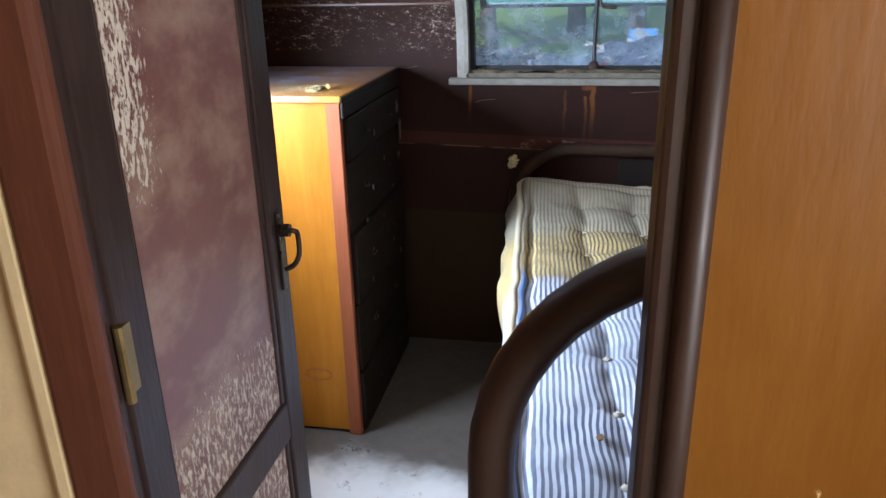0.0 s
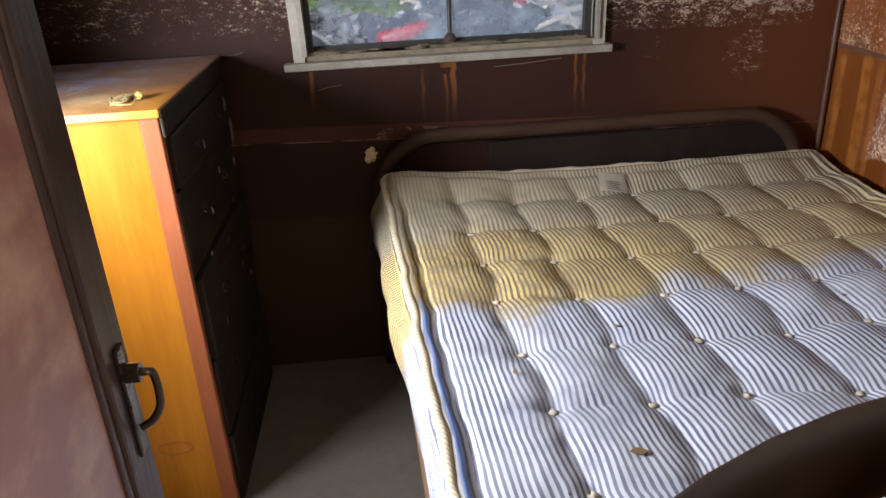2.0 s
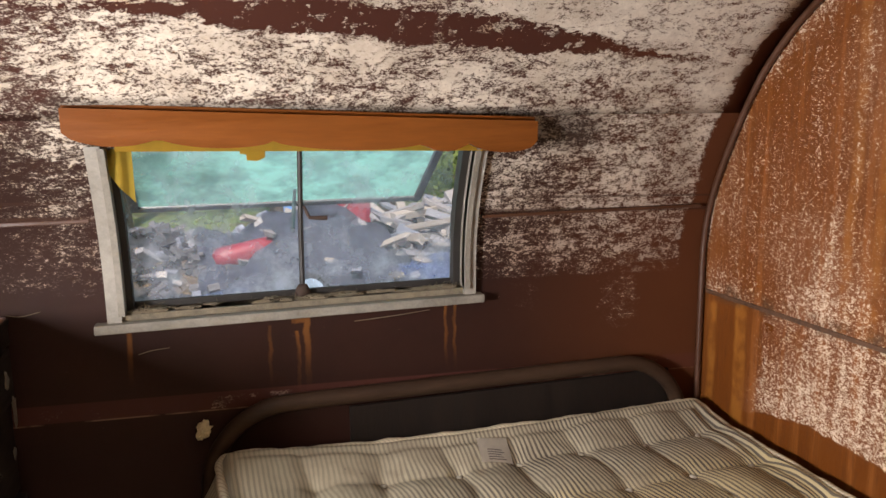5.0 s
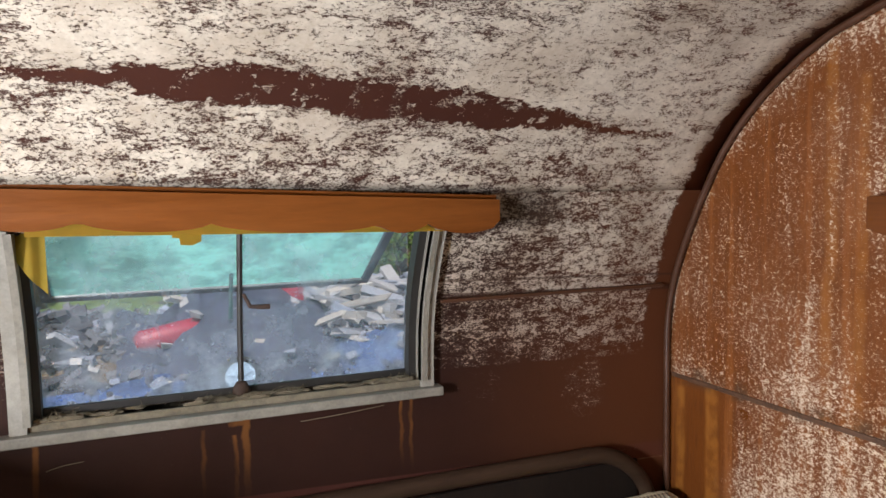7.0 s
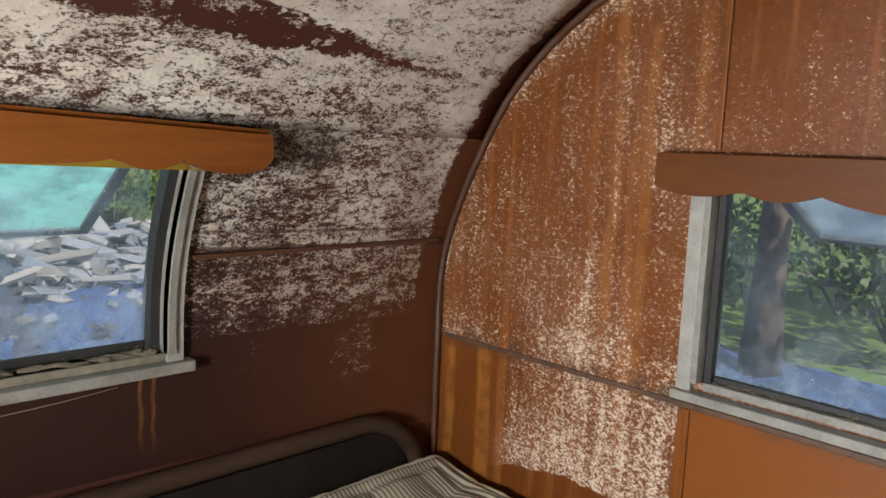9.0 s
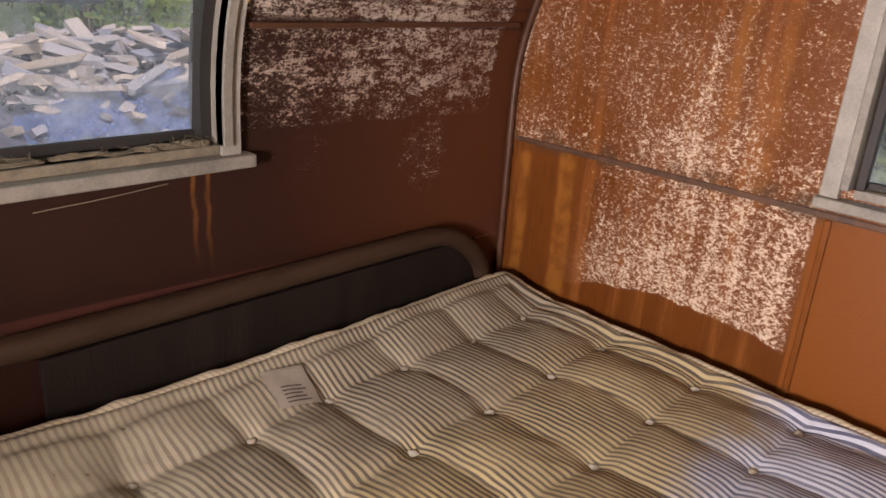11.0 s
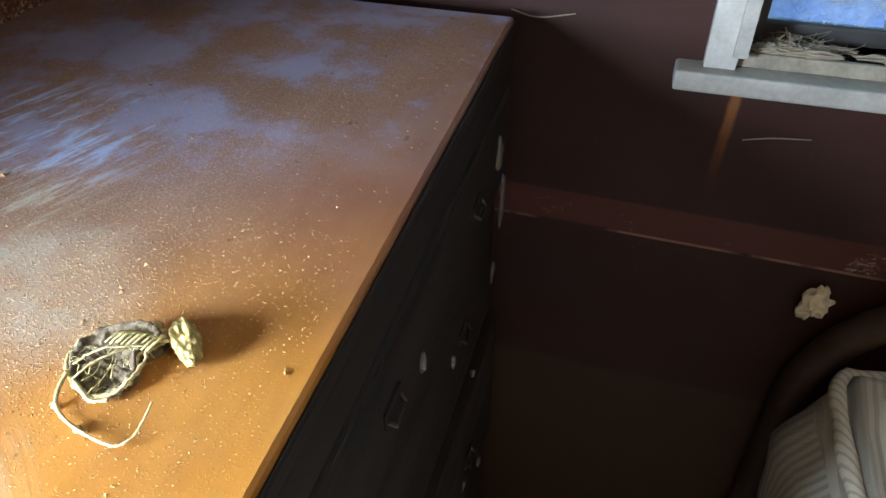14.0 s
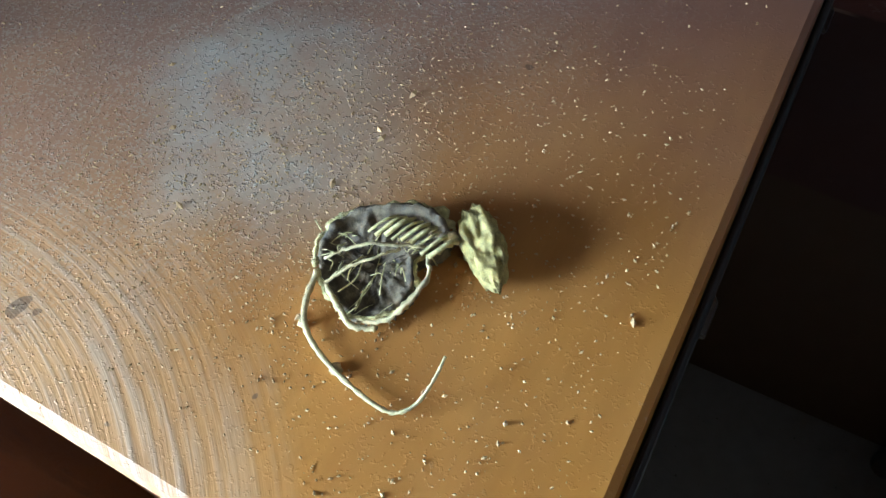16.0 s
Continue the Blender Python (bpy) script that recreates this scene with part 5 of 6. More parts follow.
for k, (y, z, w, h_) in enumerate(((-0.11, 0.93, 0.012, 0.02), (-0.075, 0.85, 0.010, 0.035), (-0.11, 0.765, 0.012, 0.014), (-0.50, 0.46, 0.005, 0.012), (-0.23, 0.5, 0.006, 0.012), (-0.13, 0.42, 0.006, 0.010), (-0.40, 0.90, 0.005, 0.012), (-0.30, 0.80, 0.004, 0.008), (-0.44, 0.74, 0.005, 0.009), (-0.34, 0.62, 0.004, 0.007), (-0.52, 0.66, 0.004, 0.008), (-0.48, 0.55, 0.003, 0.010), (-0.20, 0.68, 0.004, 0.006))):
    part("chipped_patch", lump((CX1 + 0.009, y, z), (0.003, w, h_), 0.7, 3.0, 2, k * 2.1), M["pale"], chest, "pale chipped patch", True)

# dried mouse, simplified to a tangle of fibres, and its debris on the chest top
TZ = CH
tg = thing("dried_mouse_remains", (-0.268, -0.587, TZ), "dried grey mouse remains, simplified to fibres, with a curled tail, on the chest", "debris")
rr = random.Random(5)
SKIN = spline([(-0.301, -0.600, 0), (-0.306, -0.590, 0), (-0.302, -0.578, 0), (-0.290, -0.569, 0), (-0.276, -0.563, 0), (-0.265, -0.566, 0), (-0.264, -0.575, 0), (-0.270, -0.583, 0), (-0.265, -0.593, 0), (-0.269, -0.604, 0), (-0.279, -0.610, 0), (-0.291, -0.607, 0), (-0.301, -0.600, 0)], 12)[:-1]
c0 = Vector((-0.284, -0.588, 0))
bm = bmesh.new()
rows_ = []
for k, q in enumerate(SKIN):
    ring_ = []
    for j in range(17):
        f = j / 16
        w = 1 + (0.10 * noise.noise(Vector((k * 0.9, j * 0.3, 1))) if j == 0 else 0.0)
        p = c0 + (q - c0) * (w * (1 - f))
        edge_ = math.exp(-((f - 0.10) / 0.10) ** 2)
        up_ = 0.5 + 0.5 * math.sin(math.atan2(q.y - c0.y, q.x - c0.x))
        z = 0.0005 + (0.002 + 0.0045 * up_) * edge_ + 0.0085 * up_ * math.sin(math.pi * min(1.0, f + 0.15)) ** 0.7 + (0.0035 * abs(noise.noise(p * 210)) + 0.0016 * noise.noise(p * 700)) * (f > 0)
        ring_.append(bm.verts.new((p.x, p.y, TZ + (z if j else 0.0))))
    rows_.append(ring_)
for a, b in zip(rows_, rows_[1:] + rows_[:1]):
    for j in range(16):
        bm.faces.new((a[j], b[j], b[j + 1], a[j + 1]))
bmesh.ops.remove_doubles(bm, verts=bm.verts, dist=1e-6)
part("core", bm, M["huskdark"], tg, "dark hollow matted skin", True)
# crusted edge, thick along the top, ragged
edge_pts = [Vector((q.x, q.y, TZ + 0.0035 + 0.005 * (0.5 + 0.5 * math.sin(math.atan2(q.y - c0.y, q.x - c0.x))))) for q in SKIN]
part("rim", tube([p + Vector((noise.noise(p * 300), noise.noise(p * 310), noise.noise(p * 290))) * 0.0012 for p in edge_pts], [0.0006 + 0.0018 * abs(noise.noise(Vector((q * 0.8, 0, 0)))) + (0.0009 if 16 < q < 60 else 0) for q in range(len(edge_pts))], 8), M["husk"], tg, "frayed grey edge", True)
bm = bmesh.new()
for k in range(60):
    q = rr.choice(SKIN)
    f0, f1 = rr.uniform(0.0, 0.5), rr.uniform(0.1, 0.95)
    p0 = q + (c0 - q) * f0
    p1 = q + (c0 - q) * f1 + Vector((rr.gauss(0, 0.004), rr.gauss(0, 0.004), 0))
    mid = (p0 + p1) / 2 + Vector((rr.gauss(0, 0.002), rr.gauss(0, 0.002), 0))
    tube(spline([(p0.x, p0.y, TZ + 0.006 * rr.random() + 0.002), (mid.x, mid.y, TZ + rr.uniform(0.003, 0.010)), (p1.x, p1.y, TZ + rr.uniform(0.001, 0.006))], 4), rr.uniform(0.00012, 0.00034), 4, bm)
tagged(part("fibre_mat", bm, M["husk"], tg, smooth=True), kind="stuff")
b = lump((0, 0, 0), (0.0172, 0.0078, 0.0085), 0.22, 3.0, 4, 8.0)
for v in b.verts:
    k = 1 - 0.30 * max(0.0, v.co.x / 0.0185) - 0.10 * max(0.0, -v.co.x / 0.0185)
    pit = 0.0036 * abs(noise.noise(v.co * 360)) + 0.003 * math.exp(-((v.co.x - 0.002) / 0.006) ** 2 - ((v.co.y + 0.002) / 0.003) ** 2) * (v.co.z > 0)
    v.co = Vector((v.co.x, v.co.y * k, v.co.z * k - pit))
bmesh.ops.transform(b, matrix=Matrix.Translation((-0.2525, -0.567, TZ + 0.0072)) @ Matrix.Rotation(radians(-46), 4, "Z"), verts=b.verts)
part("crust", b, M["huskpale"], tg, "pale yellow crusty head", True)
# ribs, then limbs and neck, as bent strands
for k in range(9):
    s = k / 8
    x, y = -0.287 + 0.024 * s, -0.5715 + 0.002 * math.sin(3 * s)
    part("strand", tube(spline([(x + 0.003, y + 0.001, TZ + 0.0095), (x + 0.001, y - 0.004, TZ + 0.0125), (x - 0.003, y - 0.010 - 0.001 * (k % 2), TZ + 0.010)], 4), 0.00050 + 0.00022 * (k % 3), 6), M["husk"], tg, smooth=True)
for q, rad_ in ((((-0.268, -0.579, 0.008), (-0.2625, -0.588, 0.011), (-0.263, -0.598, 0.010), (-0.268, -0.606, 0.006), (-0.277, -0.611, 0.003)), 0.0012),
                (((-0.300, -0.596, 0.006), (-0.288, -0.588, 0.012), (-0.274, -0.581, 0.011), (-0.267, -0.577, 0.009)), 0.0010),
                (((-0.294, -0.604, 0.004), (-0.286, -0.609, 0.0055), (-0.278, -0.613, 0.004), (-0.270, -0.610, 0.0035)), 0.0017),
                (((-0.295, -0.604, 0.004), (-0.288, -0.596, 0.010), (-0.281, -0.590, 0.012), (-0.276, -0.583, 0.011)), 0.0009),
                (((-0.272, -0.570, 0.009), (-0.266, -0.572, 0.010), (-0.260, -0.570, 0.009)), 0.0026)):
    pts = [p + Vector((noise.noise(p * 400), noise.noise(p * 410), noise.noise(p * 390))) * 0.0009 for p in spline([(a, b_, TZ + c) for a, b_, c in q], 8)]
    part("strand", tube(pts, [rad_ * (0.5 + 0.7 * abs(noise.noise(p * 330))) for p in pts], 7), M["remains"], tg, "pale dried strand of limb and neck", True)
for a_, b_, r_ in ((-0.275, -0.6275, 0.0026), (-0.294, -0.619, 0.0018)):
    part("crumb", lump((a_, b_, TZ + 0.0012), (r_, r_ * 0.8, 0.0016), 0.6, 3.0, 2, a_ * 90), M["remains"], tg, smooth=True)
# the mouse's tail
sp = spline([(-0.299, -0.601, TZ + 0.006), (-0.297, -0.612, TZ + 0.004), (-0.292, -0.620, TZ + 0.003), (-0.282, -0.626, TZ + 0.003), (-0.270, -0.630, TZ + 0.003), (-0.258, -0.6325, TZ + 0.003), (-0.250, -0.632, TZ + 0.003), (-0.245, -0.627, TZ + 0.005), (-0.243, -0.619, TZ + 0.009), (-0.2425, -0.612, TZ + 0.013)], 6)
part("string", tube(sp, [0.0012 - 0.0007 * i / len(sp) + 0.0005 * noise.noise(Vector((i * 0.9, 0, 0))) for i in range(len(sp))], 7), M["remains"], tg, "long curled grey tail", True)
vs, fs = [], []
for k in range(5600):
    near = rr.random()
    if near < 0.40:
        x, y = rr.gauss(-0.345, 0.045), rr.gauss(-0.575, 0.04)
    elif near < 0.62:
        x, y = rr.uniform(-0.36, CX1 - 0.01), rr.uniform(CY0 + 0.01, -0.45)
    else:
        x, y = rr.uniform(CX0 + 0.02, CX1 - 0.01), rr.uniform(CY0 + 0.01, CY1 - 0.05)
    if not (CX0 < x < CX1 - 0.004 and CY0 < y < CY1):
        continue
    sz = rr.choice((0.0002, 0.0003, 0.0003, 0.0003, 0.0004, 0.0004, 0.0005, 0.0006)) if rr.random() < 0.994 else rr.uniform(0.0008, 0.0016)
    q = Matrix.LocRotScale((x, y, TZ + sz * 0.6), Euler((rr.uniform(-0.4, 0.4), rr.uniform(-0.4, 0.4), rr.uniform(0, 6.28))), (sz * rr.uniform(0.8, 2.2), sz, sz * 0.9))
    i0 = len(vs)
    vs += [q @ Vector(c) for c in ((1, 0, 0), (-1, 0, 0), (0, 1, 0), (0, -1, 0), (0, 0, 1), (0, 0, -1))]
    fs += [[i0 + e for e in f] for f in ((0, 2, 4), (2, 1, 4), (1, 3, 4), (3, 0, 4), (2, 0, 5), (1, 2, 5), (3, 1, 5), (0, 3, 5))]
me = bpy.data.meshes.new("crumbs")
me.from_pydata(vs, [], fs)
bm = bmesh.new()
bm.from_mesh(me)
tagged(part("crumbs", bm, M["crumb"]), "scattered pale crumbs and dust on the chest top", "crumbs", kind="stuff")

# ---- small dirt: fluff on the sills, cobwebs, grit on the floor ----
bm = bmesh.new()
for k in range(420):
    x = rr.choice((rr.uniform(0.06, 0.885), rr.gauss(0.85, 0.03), rr.gauss(0.47, 0.05), rr.gauss(0.10, 0.03)))
    if not 0.056 < x < 0.89:
        continue
    p0 = Vector((x, rr.uniform(0.005, 0.04), 1.0305))
    tube([p0, p0 + Vector((rr.gauss(0, 0.006), rr.gauss(0, 0.005), abs(rr.gauss(0, 0.006)))), p0 + Vector((rr.gauss(0, 0.010), rr.gauss(0, 0.006), abs(rr.gauss(0, 0.005))))], 0.00045, 4, bm)
for k in range(64):
    x = rr.choice((rr.uniform(0.07, 0.87), rr.gauss(0.84, 0.03), rr.gauss(0.47, 0.05), rr.gauss(0.11, 0.03)))
    lump((min(0.87, max(0.07, x)), rr.uniform(0.0, 0.038), 1.032), (rr.uniform(0.010, 0.030), rr.uniform(0.004, 0.010), rr.uniform(0.002, 0.006)), 0.6, 3.0, 3, k * 1.7, bm)
tagged(part("sill_fluff", bm, M["web"]), "brown cobweb fluff along the window ledge", "fluff", kind="stuff")
bm = bmesh.new()
for k in range(90):
    y = rr.uniform(-1.6, -0.78)
    p0 = Vector((XR + rr.uniform(0.0, 0.012), y, 1.0215))
    tube([p0, p0 + Vector((rr.gauss(0, 0.006), rr.gauss(0, 0.015), abs(rr.gauss(0, 0.006))))], 0.0007, 4, bm)
tagged(part("sill_fluff", bm, M["web"]), "brown cobweb fluff along the side window ledge", "fluff", kind="stuff")
bm = bmesh.new()
for k in range(70):
    x, y, sz = rr.gauss(-0.17, 0.03), rr.gauss(-0.735, 0.012), rr.uniform(0.001, 0.004)
    bmesh.ops.create_icosphere(bm, subdivisions=1, radius=sz, matrix=Matrix.Translation((x, y, sz * 0.6)))
tagged(part("floor_grit", bm, M["ink"]), "dark grit on the floor by the chest", "grit", kind="stuff")
for q in (((-0.19, -0.004, 1.05), (-0.16, -0.006, 1.045), (-0.12, -0.004, 1.052)), ((0.60, -0.006, 0.965), (0.70, -0.012, 0.972), (0.80, -0.006, 0.978)), ((0.08, -0.005, 0.93), (0.11, -0.008, 0.938), (0.15, -0.004, 0.94))):
    w = part("cobweb", tube(spline(q, 5), 0.0009, 5), M["web"])
    tagged(w, "thin dusty cobweb strand on the end wall", "cobweb", "cobwebs")

# ---- yard outside ----
GZ = -0.45
bm = bmesh.new()


def yard_z(x, y):
    h = (1.12 + 0.16 / (1 + math.exp(min(40.0, max(-40.0, (x - 0.7) * 5))))) * math.exp(-((y - 4.5) / 1.35) ** 2 - ((x - 1.4) / 4.6) ** 4)
    h *= 0.86 + 0.28 * noise.noise(Vector((x * 0.8, 3.3, 1.0)))
    h += 0.06 * noise.noise(Vector((x * 0.9, y * 0.9, 0))) if abs(x) < 25 and abs(y) < 25 else 0
    far = max(0.0, math.hypot(x, y) - 14)
    return GZ + h + min(1.4, far * 0.05)


gx = [-900, -200, -60, -25] + [-14 + 0.5 * i for i in range(57)] + [25, 60, 200, 900]
gy = [-900, -200, -60, -25] + [-14 + 0.5 * i for i in range(57)] + [25, 60, 200, 900]
gv = [[bm.verts.new((x, y, yard_z(x, y))) for y in gy] for x in gx]
for i in range(len(gx) - 1):
    for j in range(len(gy) - 1):
        bm.faces.new((gv[i][j], gv[i + 1][j], gv[i + 1][j + 1], gv[i][j + 1]))
setting("ground", bm, M["ground"], "yard ground with leaf litter and grass", True)

# timber heap
base_meshes = []
for k in range(6):
    b = box(-0.5, 0.5, -0.5, 0.5, -0.5, 0.5)
    for v in b.verts:
        v.co += Vector((rr.uniform(-0.08, 0.08), rr.uniform(-0.2, 0.2), rr.uniform(-0.25, 0.25)))
    bmesh.ops.bevel(b, geom=b.edges[:], offset=0.04, segments=1, affect="EDGES")
    me = bpy.data.meshes.new("timber_offcut")
    b.to_mesh(me)
    b.free()
    me.materials.append(M["offcut"])
    base_meshes.append(me)
for k in range(280):
    x, y = rr.gauss(2.6, 1.1), rr.gauss(4.35, 0.42)
    if y < 3.35 + 0.16 * x or x < 0.3 or x > 5.8:
        continue
    ob = new("timber_offcut", rr.choice(base_meshes))
    L = rr.uniform(0.22, 0.70)
    ob.scale = (L, rr.uniform(0.05, 0.12), rr.uniform(0.02, 0.07))
    ob.rotation_euler = (rr.uniform(-0.5, 0.5), rr.uniform(-0.45, 0.45), rr.uniform(0, 3.14))
    ob.location = (x, y, yard_z(x, y) + rr.uniform(0.0, 0.16))
    tagged(ob, "pale split timber offcut thrown on the heap", "timber", "timber heap")
# small rubble over the heap
vs, fs = [], []
for k in range(5200):
    x, y = rr.uniform(-3.5, 6.0), rr.gauss(3.9, 0.8)
    L, w = rr.uniform(0.03, 0.16), rr.uniform(0.01, 0.05)
    q = Matrix.LocRotScale((x, y, yard_z(x, y) + 0.02), Euler((rr.uniform(-0.6, 0.6), rr.uniform(-0.6, 0.6), rr.uniform(0, 6.28))), (L, w, w * 0.6))
    i0 = len(vs)
    vs += [q @ Vector((a, b, c)) for a in (-1, 1) for b in (-1, 1) for c in (-1, 1)]
    fs += [[i0 + e for e in f] for f in ((0, 1, 3, 2), (4, 6, 7, 5), (0, 4, 5, 1), (2, 3, 7, 6), (0, 2, 6, 4), (1, 5, 7, 3))]
me = bpy.data.meshes.new("heap_rubble")
me.from_pydata(vs, [], fs)


def rubble_mat():
    n = Nodes("mixed_rubble", 0.9)
    r = n.add("ShaderNodeNewGeometry").outputs["Random Per Island"]
    c = n.ramp(r, (0.0, (0.03, 0.03, 0.035)), (0.45, (0.08, 0.085, 0.095)), (0.72, (0.16, 0.16, 0.17)), (0.9, (0.28, 0.32, 0.40)), (1.0, (0.50, 0.48, 0.45)))
    return n.done(c, (0.9,) * 3)


me.materials.append(rubble_mat())
tagged(new("heap_rubble", me), "broken rubble and sticks covering the heap", "rubble", kind="stuff")
# blue groundsheet over the foot of the heap
b = bmesh.new()
tv = [[b.verts.new((x, y, yard_z(x, y) + 0.10 + 0.05 * noise.noise(Vector((x * 2.2, y * 5, 2))) + 0.02 * noise.noise(Vector((x * 6, y * 14, 4))))) for y, x in ((2.2 + (1.25 + 0.9 * i / 30) * j / 16, -0.6 + 5.6 * i / 30) for j in range(17))] for i in range(31)]
for i in range(30):
    for j in range(16):
        b.faces.new((tv[i][j], tv[i + 1][j], tv[i + 1][j + 1], tv[i][j + 1]))
bmesh.ops.solidify(b, geom=b.faces[:], thickness=0.01)
tagged(part("groundsheet", b, plain("faded_blue_groundsheet", (0.13, 0.21, 0.43), 0.4, vary=0.45, scale=6), None, "", True), "wrinkled faded blue groundsheet at the foot of the heap", "groundsheet")
b = bmesh.new()
tv = [[b.verts.new((x + 0.5 * noise.noise(Vector((y * 0.9, 1, x * 0.3))), y + 0.5 * noise.noise(Vector((x * 0.9, 4, y * 0.3))), yard_z(x, y) + 0.10 + 0.07 * noise.noise(Vector((x * 1.5, y * 3, 7))) + 0.02 * noise.noise(Vector((x * 6, y * 9, 4))))) for y in (-2.5 + 0.22 * j for j in range(24))] for x in (3.4 + 0.2 * i for i in range(20))]
for i in range(19):
    for j in range(23):
        b.faces.new((tv[i][j], tv[i + 1][j], tv[i + 1][j + 1], tv[i][j + 1]))
bmesh.ops.solidify(b, geom=b.faces[:], thickness=0.01)
tagged(part("groundsheet", b, bpy.data.materials["faded_blue_groundsheet"], None, "", True), "wrinkled faded blue groundsheet lying on the grass", "groundsheet")
# other junk on the heap


def junk(name, bm, mat_, label, category, smooth=False):
    return tagged(part(name, bm, mat_, None, "", smooth), label, category)


z_ = yard_z(0.52, 3.95)
junk("red_canister", tube([(0.22, 3.86, z_ + 0.08), (0.26, 3.87, z_ + 0.085), (0.80, 4.03, z_ + 0.16), (0.84, 4.04, z_ + 0.165)], [0.05, 0.085, 0.085, 0.05], 14), M["red"], "long faded red plastic canister lying on the heap", "canister", True)
z_ = yard_z(1.35, 4.4)
b = box(1.20, 1.50, 4.25, 4.5, z_ + 0.05, z_ + 0.45, 0.05)
tube([(1.25, 4.37, z_ + 0.45), (1.3, 4.37, z_ + 0.52), (1.45, 4.37, z_ + 0.52), (1.5, 4.37, z_ + 0.45)], 0.025, 8, b)
junk("jerry_can", b, M["red"], "red plastic jerry can standing on the heap", "jerry can")
b = bmesh.new()
tv = [[b.verts.new((0.1 + 1.5 * i / 14, 2.7 + 1.7 * j / 14, yard_z(0.1 + 1.5 * i / 14, 2.7 + 1.7 * j / 14) + 0.05 + 0.16 * abs(noise.noise(Vector((i * 0.33, j * 0.33, 5)))) + 0.25 * math.exp(-((i - 9) / 4) ** 2 - ((j - 11) / 4) ** 2))) for j in range(15)] for i in range(15)]
for i in range(14):
    for j in range(14):
        b.faces.new((tv[i][j], tv[i + 1][j], tv[i + 1][j + 1], tv[i][j + 1]))
bmesh.ops.solidify(b, geom=b.faces[:], thickness=0.01)
junk("tarpaulin", b, M["tarp"], "crumpled dark blue-grey tarpaulin over the heap", "tarpaulin", True)
z_ = yard_z(0.87, 3.42)
wh = thing("cart_wheel", (0.87, 3.42, z_), "small pale blue wheel leaning on the heap", "wheel")
part("rim", tube([(0.87, 3.40, z_ + 0.19), (0.87, 3.44, z_ + 0.19)], 0.10, 20), M["paleblue"], wh)
part("tyre", tube([(0.87 + 0.115 * math.cos(a), 3.42, z_ + 0.19 + 0.115 * math.sin(a)) for a in [math.pi * 2 * q / 24 for q in range(25)]], 0.024, 8, cap=False), M["tyre"], wh, smooth=True)
part("hub", tube([(0.87, 3.385, z_ + 0.19), (0.87, 3.401, z_ + 0.19)], [0.018, 0.024], 12), M["alu"], wh)
for q in range(5):
    a = 0.4 + q * math.pi * 2 / 5
    part("spoke", tube([(0.87 + 0.022 * math.cos(a), 3.398, z_ + 0.19 + 0.022 * math.sin(a)), (0.87 + 0.095 * math.cos(a), 3.398, z_ + 0.19 + 0.095 * math.sin(a))], 0.007, 6), M["paleblue"], wh)
z_ = yard_z(0.45, 2.6)
junk("blue_bottle", tube([(0.42, 2.5, z_ + 0.16), (0.5, 2.55, z_ + 0.2), (0.56, 2.58, z_ + 0.23)], [0.05, 0.055, 0.02], 12), M["paleblue"], "pale blue plastic bottle on the heap", "bottle", True)
z_ = yard_z(1.15, 5.0)
junk("blue_drum", tube([(1.0, 5.3, z_ + 0.0), (1.0, 5.3, z_ + 0.35)], 0.14, 16), M["blue"], "blue plastic drum behind the heap", "drum", True)
for q in range(3):
    z_ = yard_z(-0.2 + 0.2 * q, 2.6)
    junk("fallen_plank", box(-0.6, 0.6, -0.06, 0.06, -0.012, 0.012, 0.003, m=Matrix.Translation((0.1 + 0.25 * q, 2.3 + 0.22 * q, z_ + 0.05)) @ Matrix.Rotation(radians(14 + 9 * q), 4, "Z")), M["offcut"], "weathered grey plank at the foot of the heap", "plank")


# trees
def tree(x, y, height, rad, seed, label):
    rt = random.Random(seed)
    z0 = yard_z(x, y)
    t = thing("tree", (x, y, z0), label, "tree", "yard trees")
    pts = [(x + 0.05 * height * math.sin(k * 0.7 + seed) * k / 6, y, z0 - 0.1 + height * k / 6) for k in range(7)]
    b = tube(pts, [rad * (1.35 if k == 0 else 1 - 0.11 * k) for k in range(7)], 12)
    tips = []
    for k in range(14):
        p0 = Vector(pts[3 + k % 4])
        a = rt.uniform(0, 6.28)
        p1 = p0 + Vector((math.cos(a), math.sin(a), rt.uniform(0.1, 0.8))) * rt.uniform(1.0, 2.4)
        tube([p0, (p0 + p1) / 2 + Vector((0, 0, 0.15)), p1], [rad * 0.35, rad * 0.2, rad * 0.06], 6, b)
        tips.append(p1)
    part("trunk", b, M["bark"], t, smooth=True)
    vs, fs = [], []
    for k in range(2600):
        c = rt.choice(tips) + Vector((rt.gauss(0, 0.75), rt.gauss(0, 0.75), rt.gauss(0, 0.5)))
        d = Vector((rt.gauss(0, 1), rt.gauss(0, 1), rt.gauss(0, 1))).normalized() * rt.uniform(0.07, 0.14)
        e = d.orthogonal() * 0.5
        i = len(vs)
        vs += [c - d, c + e, c + d, c - e]
        fs.append((i, i + 1, i + 2, i + 3))
    me = bpy.data.meshes.new("crown")
    me.from_pydata([v - t.location for v in vs], [], fs)
    me.materials.append(M["leaf"])
    ob = new("crown", me)
    ob.parent = t


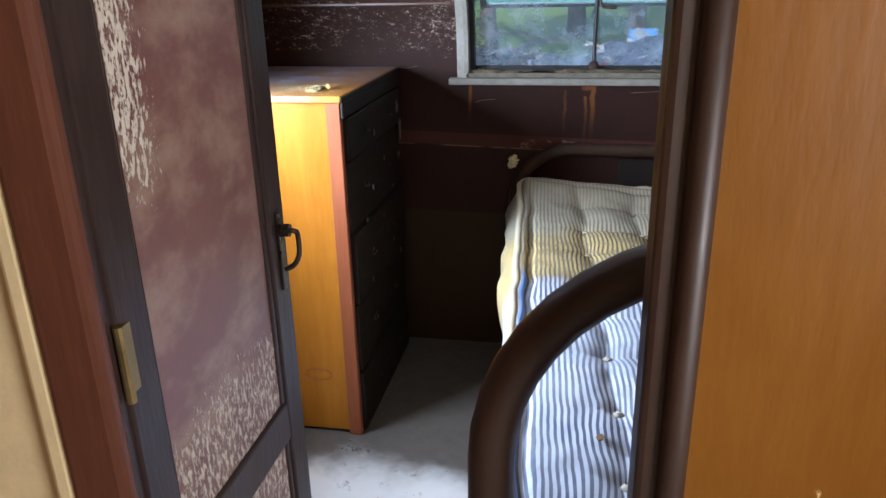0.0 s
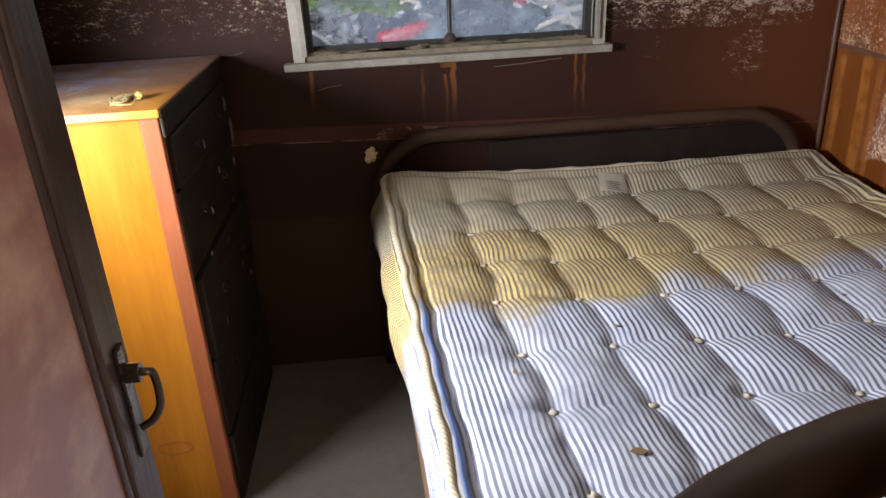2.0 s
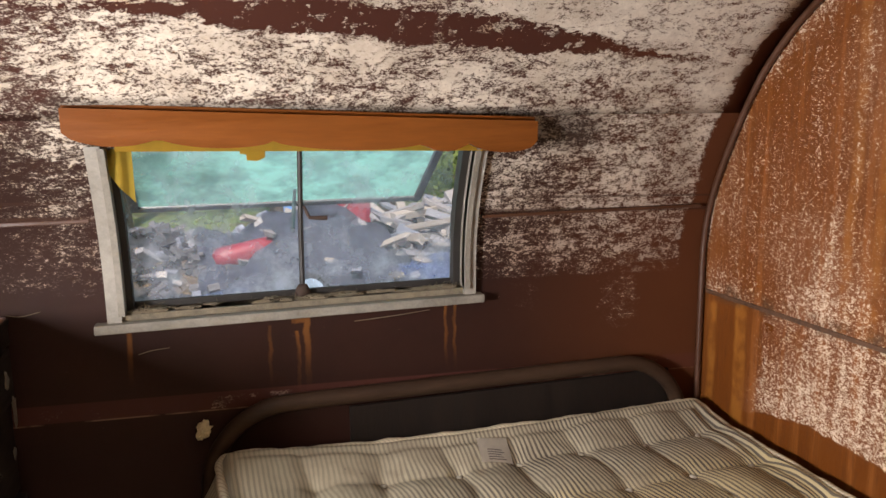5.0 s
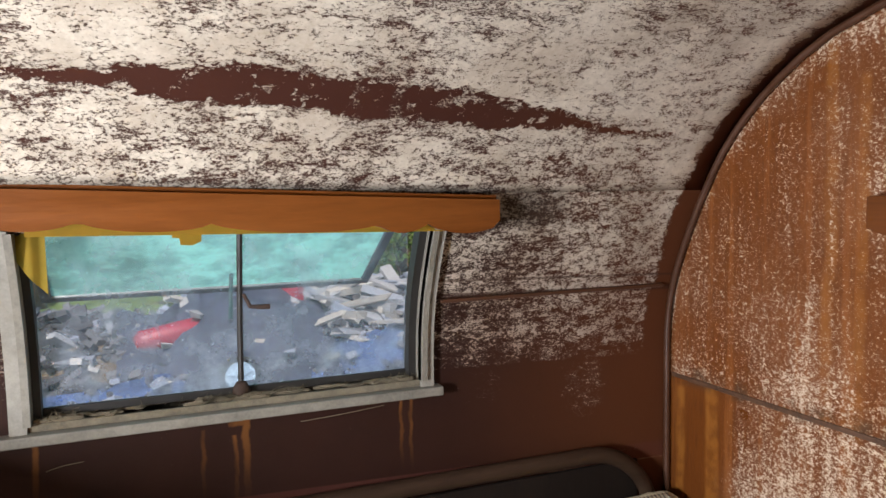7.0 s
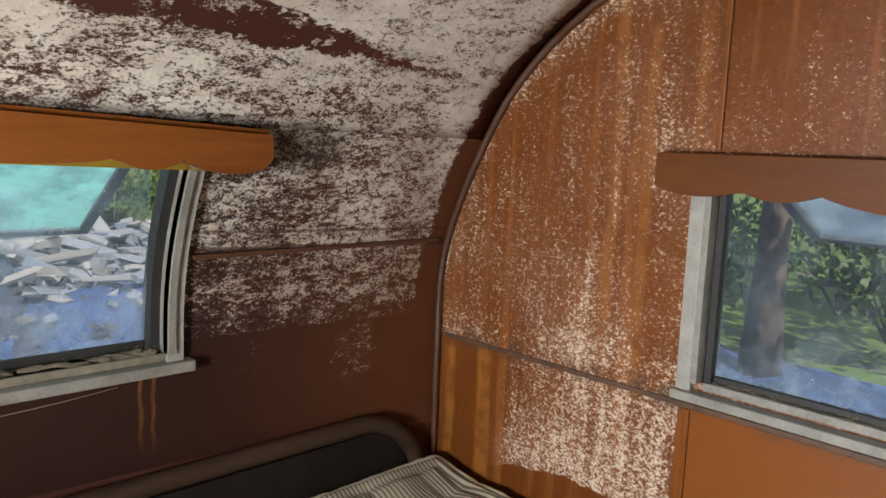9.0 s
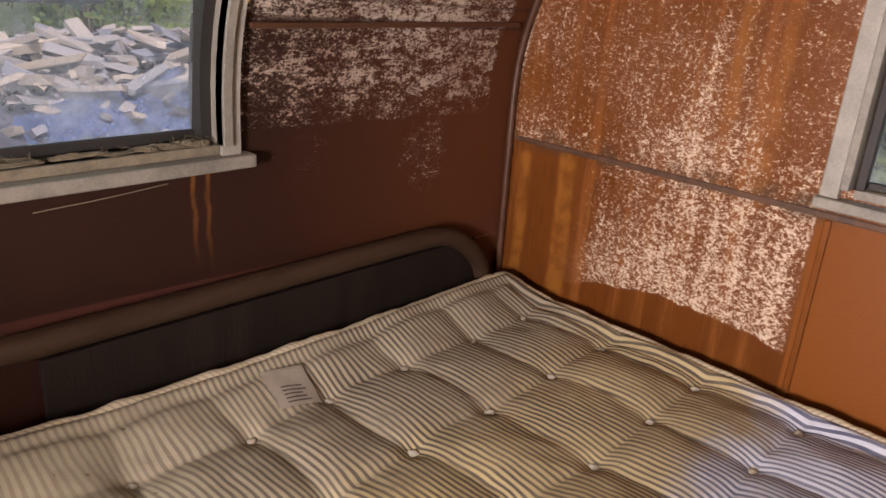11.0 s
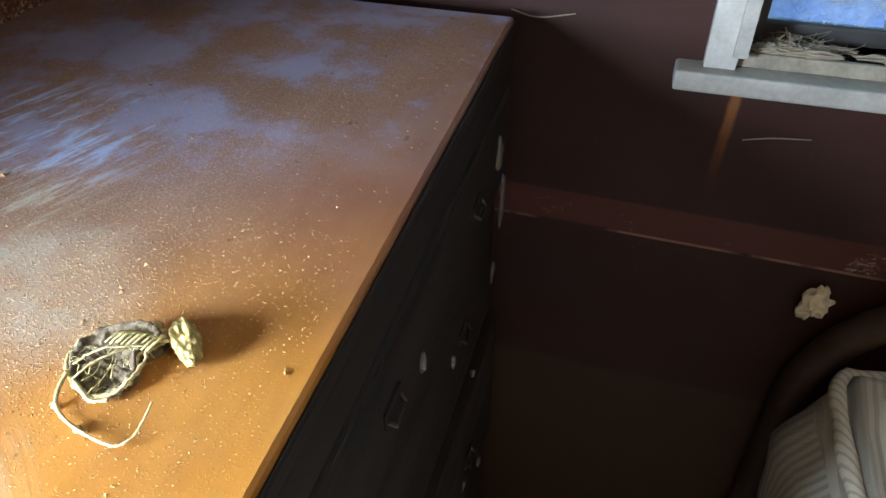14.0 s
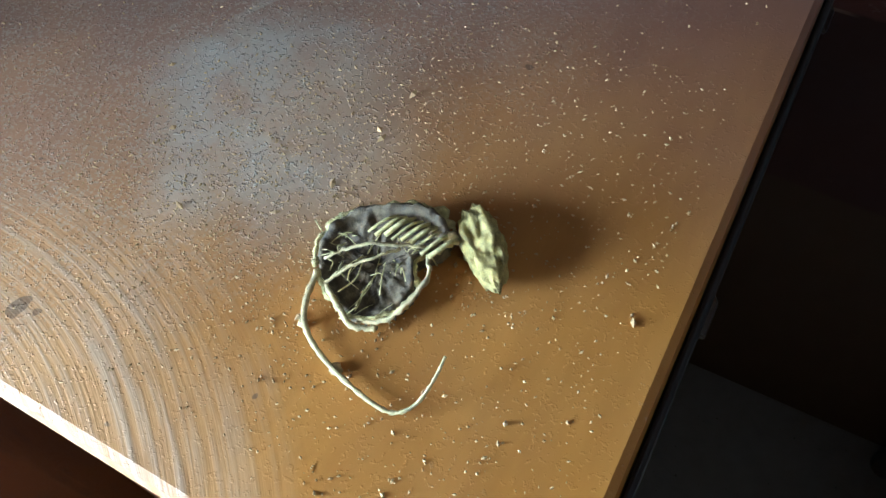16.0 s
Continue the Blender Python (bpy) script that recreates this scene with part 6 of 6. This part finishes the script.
for x, y, h_, r_, sd in ((1.2, 10.5, 6.5, 0.16, 1), (3.4, 12.0, 7.0, 0.2, 2), (-1.5, 13.0, 7.0, 0.18, 3), (6.2, 15.0, 7.5, 0.22, 4), (0.2, 17.0, 8.0, 0.2, 5), (6.7, 1.2, 6.5, 0.15, 6), (10.5, -0.5, 7.0, 0.2, 7), (9.5, 6.0, 7.5, 0.25, 8), (13.0, 2.5, 8.0, 0.25, 9)):
    tree(x, y, h_, r_, sd, "tall tree with rough bark and thin leafy crown")


def shrub(x, y, size, seed):
    rt = random.Random(seed)
    z0 = yard_z(x, y)
    t = thing("shrub", (x, y, z0), "leafy green shrub in dappled light on the grass", "shrub", "yard shrubs")
    b = bmesh.new()
    tips = []
    for k in range(11):
        a, sp_ = rt.uniform(0, 6.28), rt.uniform(0.3, 1.0)
        p1 = Vector((x + size * sp_ * math.cos(a), y + size * sp_ * math.sin(a), z0 + size * rt.uniform(0.5, 1.25)))
        tube([(x, y, z0 - 0.05), ((x + p1.x) / 2, (y + p1.y) / 2, z0 + size * 0.5), p1], [0.025, 0.014, 0.005], 5, b)
        tips.append(p1)
    part("stems", b, M["bark"], t, smooth=True)
    vs, fs = [], []
    for k in range(1100):
        c = rt.choice(tips) + Vector((rt.gauss(0, 0.24), rt.gauss(0, 0.24), rt.gauss(0, 0.22))) * size
        c.z = max(c.z, z0 + 0.05)
        d = Vector((rt.gauss(0, 1), rt.gauss(0, 1), rt.gauss(0, 1))).normalized() * rt.uniform(0.04, 0.08)
        e = d.orthogonal() * 0.5
        i = len(vs)
        vs += [c - d, c + e, c + d, c - e]
        fs.append((i, i + 1, i + 2, i + 3))
    me = bpy.data.meshes.new("leaves")
    me.from_pydata([v - t.location for v in vs], [], fs)
    me.materials.append(M["leaf"])
    ob = new("leaves", me)
    ob.parent = t


for x, y, sz, sd in ((7.6, 2.6, 0.95, 21), (9.4, 3.4, 1.2, 22), (8.6, 0.6, 1.0, 23), (10.5, 1.8, 1.3, 24), (6.2, 3.0, 0.7, 25), (-2.2, 9.5, 1.1, 26), (4.6, 10.5, 1.2, 27)):
    shrub(x, y, sz, sd)
